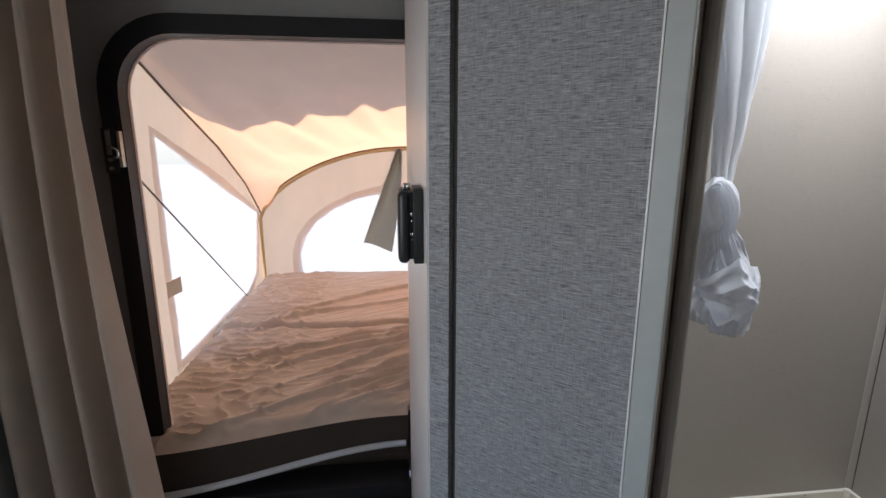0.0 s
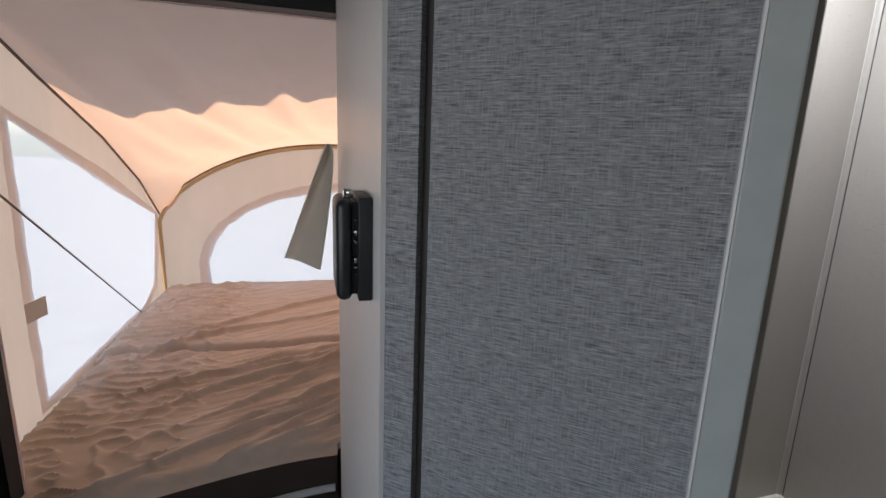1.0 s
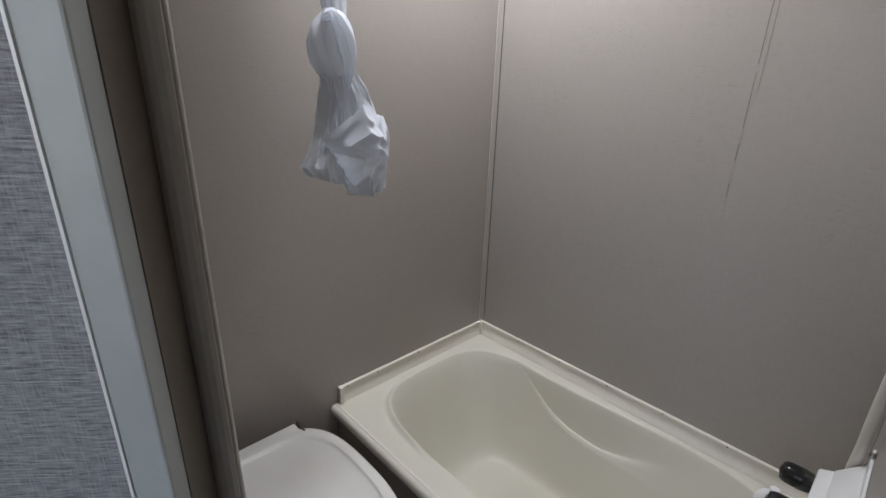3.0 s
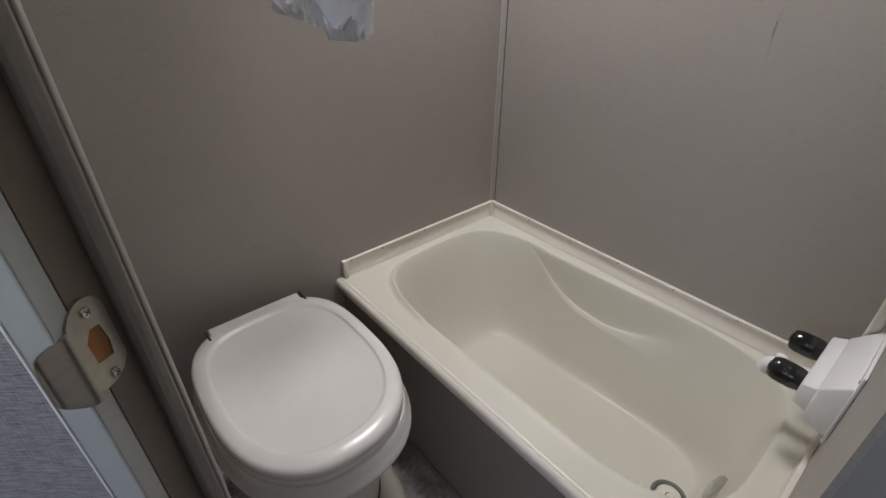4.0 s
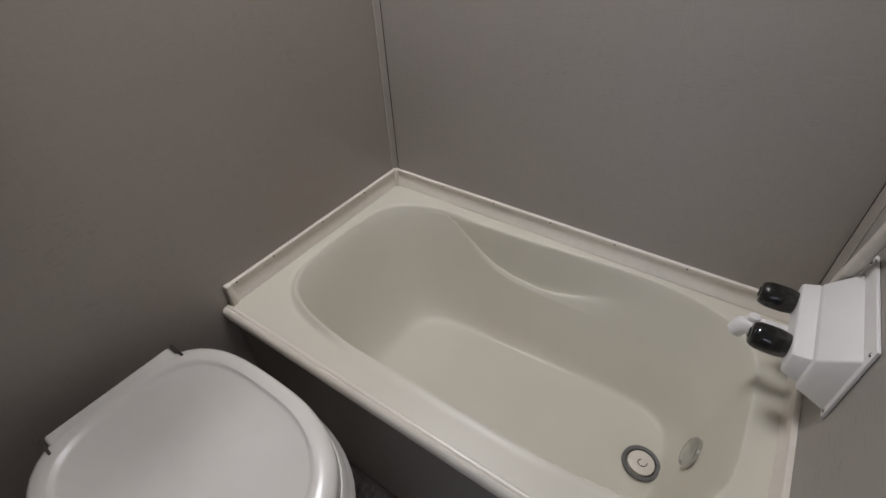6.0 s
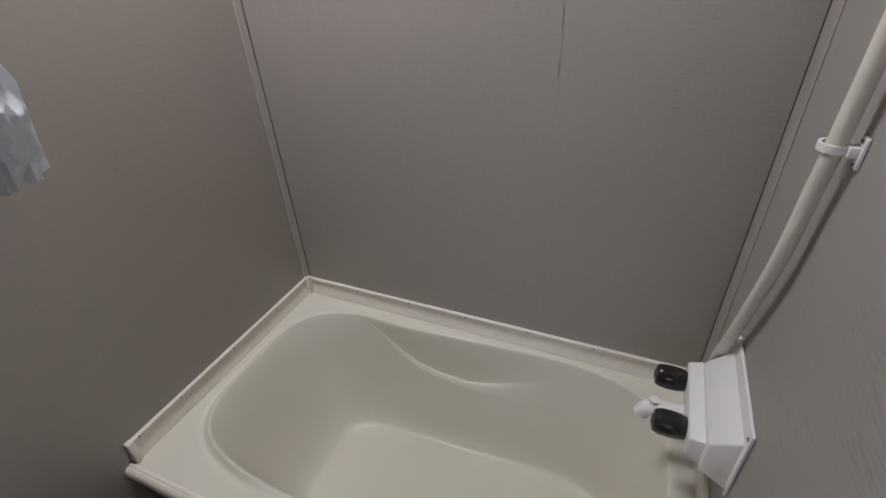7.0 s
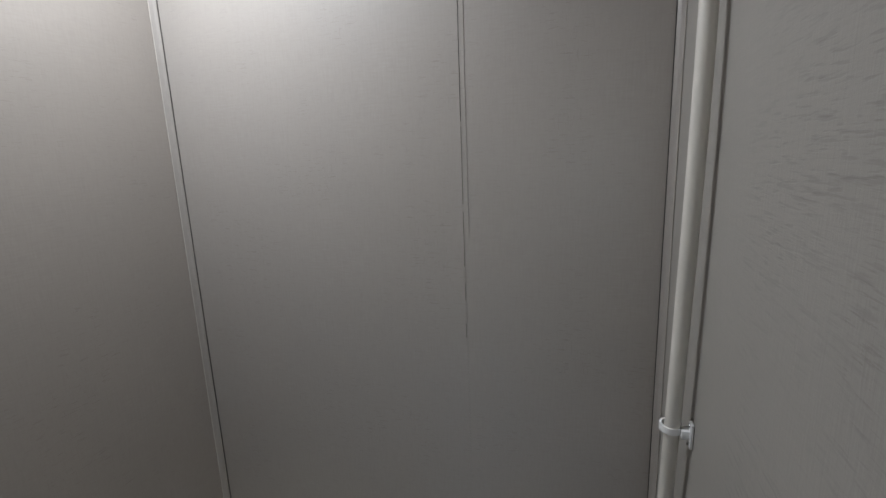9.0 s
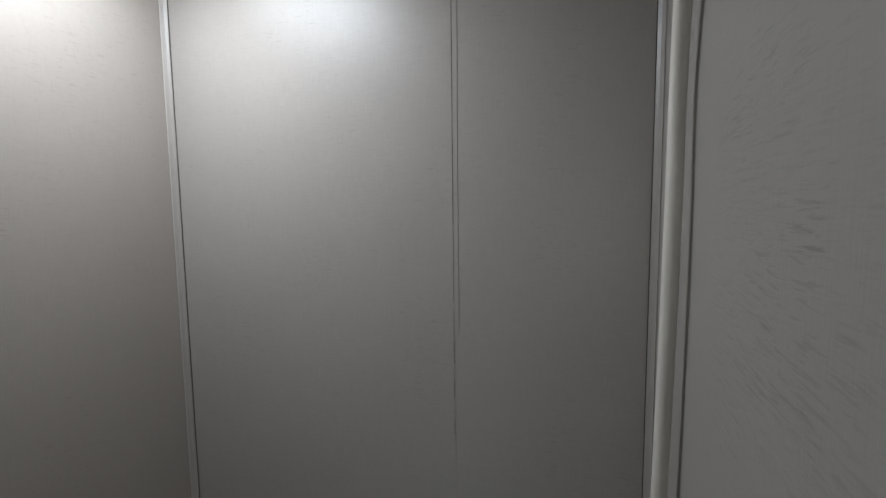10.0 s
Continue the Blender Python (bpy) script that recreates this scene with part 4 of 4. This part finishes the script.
wall_with_window(right_outer, left_hole, lambda a, b, o=0.0: (TX1 - o, a, b), TENTWALL, bunk, "peach side wall with a slanted window")
hoop = [(TX0 + (TX1 - TX0) * k / 40, roof_z(TX0 + (TX1 - TX0) * k / 40)) for k in range(41)]
far_outer = [(TX0, 0.70), (TX1, 0.70)] + hoop[::-1]
arch = [(-1.865, 0.80), (-0.605, 0.80), (-0.60, 0.93), (-0.63, 1.02), (-0.70, 1.11), (-0.80, 1.18), (-0.93, 1.235), (-1.08, 1.268), (-1.235, 1.28), (-1.39, 1.268), (-1.54, 1.235), (-1.67, 1.18), (-1.77, 1.11), (-1.84, 1.02), (-1.87, 0.93)]
wall_with_window(dense(far_outer, 0.05), dense(arch, 0.03), lambda a, b, o=0.0: (a, TY - o, b), TENTWALL, bunk, "peach outer wall with an arched window")
pole = part("hoop_pole", tube([(TX0 + 0.012, TY - 0.02, 0.70), (TX0 + 0.012, TY - 0.02, 1.0), (TX0 + 0.012, TY - 0.02, 1.13)] + [(x + 0.012 * (1 - k / 20), TY - 0.022, z - 0.014) for k, (x, z) in enumerate(hoop) if 0 < k < 40] + [(TX1 - 0.012, TY - 0.02, 1.13), (TX1 - 0.012, TY - 0.02, 0.70)], 0.0085, 8),
            POLE, bunk, "yellowed hoop pole")
part("hoop_tape", tube([(x + 0.004, TY - 0.034, z - 0.002) for k, (x, z) in enumerate(hoop) if 0 < k < 40], 0.0045, 6), POLEDARK, bunk, "dark hoop seam")
for x in (TX0 + 0.012, TX1 - 0.012):
    part("seam_cord", tube([(x, a, b - 0.010) for a, b in seam], 0.004, 6), POLEDARK, bunk, "dark canvas seam")
part("tag", sheet(lambda u, v: Vector((TX0 + 0.02 + 0.02 * u, 0.385 + 0.055 * u, 1.095 - 0.05 * v + 0.006 * u)), 4, 4, 0.001), FLAPCLOTH, bunk, "small beige strap tab")

# bunk base, mattress with its brown cover and piping
base = thing("bed_platform", (-1.4, 0.7, 0.6), "dark board base under the bunk", "bunk base")
part("board", boxed(TX0 + 0.01, 0.090, 0.60, TX1 - 0.01, TY - 0.01, 0.665), DARKWOOD, base, "", False)
part("front_panel", boxed(-2.115, -0.012, 0.0, -1.322, 0.010, 0.585), DARKWOOD, base, "dark walnut front panel", False)
part("sill", boxed(-1.915, -0.012, 0.600, -1.322, 0.088, 0.640, 0.003), BLACKFRAME, base)


def mattress_top(u, v):
    x = -2.055 + 1.60 * u
    front = -0.040 + 0.115 * smooth01((x + 2.0) / 0.65) if x < -1.322 else 0.075
    y = front + (1.525 - front) * v
    y = y if x < -1.322 else max(y, 0.10)
    return x, y


def bed_relief(x, y):
    # thin drawn folds fanning from the inner side, fine rumples, one cross crease
    fan = 0.55 + 0.25 * (x + 1.4)
    q, p = y - fan * (x + 1.35), x + fan * y
    warp = 0.05 * noise.noise(Vector((x * 2.5, y * 2.5, 3.0)))
    near = smooth01((0.70 - y) / 0.12)
    r1 = max(0.0, 1 - abs(noise.noise(Vector(((q + warp) * 15, p * 1.8, 2.0)))) * 3.2) ** 2.5
    r2 = max(0.0, 1 - abs(noise.noise(Vector(((q + warp) * 30, p * 3.5, 9.0)))) * 3.2) ** 1.5
    w = (0.010 * r1 + 0.005 * r2) * near * smooth01((x + 1.85) / 0.4)
    w += 0.005 * noise.noise(Vector((x * 4, y * 5, 0))) + 0.003 * r2 * (1 - near)
    # long drawn folds from the inner side: sharp towards the front, soft behind
    for k, y0 in enumerate((0.66, 0.60, 0.535, 0.47, 0.40, 0.33, 0.25, 0.17, 0.09, 0.95, 1.12)):
        d = -1.27 - x
        slope = 0.30 + 0.07 * (k % 7)
        yc = y0 - slope * d - 0.035 * math.sin(5.5 * d + k * 1.7) + 0.010 * noise.noise(Vector((x * 9, k * 3.1, 1.0)))
        s = y - yc
        fade = smooth01((0.46 + 0.09 * ((k * 3) % 4) - d) / 0.26) * (0.65 + 0.5 * noise.noise(Vector((x * 4, k * 5.3, 7.0))))
        w += 0.030 * fade * math.exp(-(s / (0.008 if s < 0 else 0.024)) ** 2)
    r3 = max(0.0, 1 - abs(noise.noise(Vector((x * 13 + y * 6, y * 22, 5)))) * 3.5)
    rump = 0.011 * r3 ** 1.5 * smooth01((-1.60 - x) / 0.15)
    cy = 0.70 + 0.014 * math.sin(x * 9) + 0.006 * math.sin(x * 31)
    crease = 0.016 * smooth01((y - cy) / 0.014) - 0.014 * math.exp(-((y - cy) / 0.010) ** 2)
    return w + rump + crease


mat_thing = thing("mattress", (-1.3, 0.7, 0.665), "bunk mattress in a rumpled brown velour cover", "mattress")
NX, NY = 400, 400
bm = bmesh.new()
top = []
for i in range(NX + 1):
    row = []
    for j in range(NY + 1):
        x, y = mattress_top(i / NX, j / NY)
        e = min(i / NX, 1 - i / NX) * 1.60
        f = min(j / NY * 1.5, (1 - j / NY) * 1.5)
        edge = 0.035 * (1 - smooth01(e / 0.05)) + 0.020 * (1 - smooth01(f / 0.035)) + 0.006 * (1 - smooth01(f / 0.14))
        row.append(bm.verts.new((x, y, 0.812 - edge + bed_relief(x, y) * smooth01(f / 0.03))))
    top.append(row)
for i in range(NX):
    for j in range(NY):
        bm.faces.new((top[i][j], top[i + 1][j], top[i + 1][j + 1], top[i][j + 1]))
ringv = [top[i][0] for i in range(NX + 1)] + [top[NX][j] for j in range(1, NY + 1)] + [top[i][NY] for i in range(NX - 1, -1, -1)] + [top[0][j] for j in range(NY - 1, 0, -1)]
# sides of the mattress, their shade put into a separate near-black strip
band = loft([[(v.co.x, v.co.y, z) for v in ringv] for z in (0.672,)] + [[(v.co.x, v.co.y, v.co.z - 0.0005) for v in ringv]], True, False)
part("shaded_side", band, SIDEBAND, mat_thing, "mattress side with its shade painted near-black")
part("cover", bm, BEDCOVER, mat_thing, "rumpled brown velour cover")
pp = []
for k in range(41):
    x, y = mattress_top(0.02 + 0.434 * k / 40, 0.0)
    pp.append((x, y - 0.006, 0.676 + 0.030 * smooth01((x + 2.0) / 0.75)))
part("piping", tube(pp, 0.0085, 8), PIPING, mat_thing, "white edge piping")

# bracket and cord beside the opening
br = thing("frame_bracket", (-1.95, 0.0, 1.47), "steel latch bracket on the black frame", "bracket")
part("plate", boxed(-1.966, 0.0045, 1.450, -1.940, 0.0118, 1.545, 0.002), BLACK, br, "black back plate")
part("hinge_leaf", boxed(-1.957, 0.001, 1.488, -1.947, 0.0044, 1.540, 0.0015), STEEL, br, "narrow steel leaf")
part("hinge_leaf", boxed(-1.9335, -0.001, 1.462, -1.9265, 0.030, 1.538, 0.0015), STEEL, br, "narrow steel leaf")
part("hook", tube(spline([(-1.950, -0.004, 1.506), (-1.938, -0.014, 1.505), (-1.929, -0.013, 1.497), (-1.930, -0.012, 1.485), (-1.940, -0.006, 1.482)], 6), 0.0032, 8), CHROME, br, "bright hook")
for z in (1.532, 1.478, 1.460):
    part("rivet", tube([(-1.952, 0.004, z), (-1.952, -0.001, z)], 0.0042, 10), STEEL, br)
cord = thing("support_cord", (-1.93, 0.0, 1.45), "thin support cord running to the outer bunk corner", "cord")
part("line", tube([(-1.930, -0.012, 1.488), (-2.052, 1.159, 0.808)], 0.0024, 6), ROPE, cord)

# black device box and the hanging strap on the partition
bx = thing("wall_device", (-1.335, -0.53, 1.41), "black plastic latch box on the partition edge", "latch box")
part("case", boxed(-1.3490, -0.536, 1.3645, -1.3345, -0.465, 1.4545, 0.0070, 3), BLACK, bx, "black rounded case")
part("back_plate", boxed(-1.3305, -0.541, 1.3660, -1.3185, -0.470, 1.4570, 0.0015), BLACK, bx, "black square back plate")
part("core", boxed(-1.3350, -0.530, 1.3700, -1.3300, -0.475, 1.4520), BLACKFRAME, bx)
for z, w, h in ((1.4375, 0.0012, 0.0012), (1.4265, 0.0028, 0.0048), (1.4185, 0.0022, 0.0030), (1.4020, 0.0030, 0.0045), (1.3960, 0.0026, 0.0020), (1.3900, 0.0012, 0.0012)):
    part("catch", boxed(-1.3326 - w / 2, -0.5375, z - h / 2, -1.3326 + w / 2, -0.5320, z + h / 2, 0.0005), CHROME, bx, "small metal catch")
part("tab", boxed(-1.3420, -0.520, 1.4540, -1.3330, -0.5165, 1.4625, 0.0012), CHROME, bx, "clear hanging tab")
strap = thing("hanging_strap", (-1.335, -0.1, 1.5), "off-white vinyl strap hanging on the partition", "strap")


part("strip", sheet(lambda u, v: Vector((-1.332 - (0.012 + 0.072 * v) + u * (0.010 + 0.050 * v ** 0.7) , -0.115 + 0.02 * math.sin(3 * u + v), 1.503 - 0.196 * v - 0.016 * u * v)), 10, 20, 0.003), FLAPCLOTH, strap)

# curtain beside the opening
drape = thing("curtain", (-2.0, -0.13, 1.2), "beige curtain hanging in soft folds beside the bunk", "curtain")


def drape_point(u, v):
    z = 2.05 - 1.75 * v
    right = -1.872 - 0.010 * smooth01(v / 0.3) + 0.030 * smooth01((v - 0.4) / 0.5)
    x = -2.115 + (right + 2.115) * u
    f = math.sin(u * 24 + 1.1 * math.sin(v * 2.2) + 0.6 * v) * (0.034 + 0.014 * v) + 0.009 * math.sin(u * 55 + 3.1 * v)
    return Vector((x + 0.006 * math.sin(u * 30 + 2 * v), -0.175 + f, z))


part("cloth", sheet(drape_point, 150, 40, 0.0015), DRAPE, drape, "pleated beige cloth")
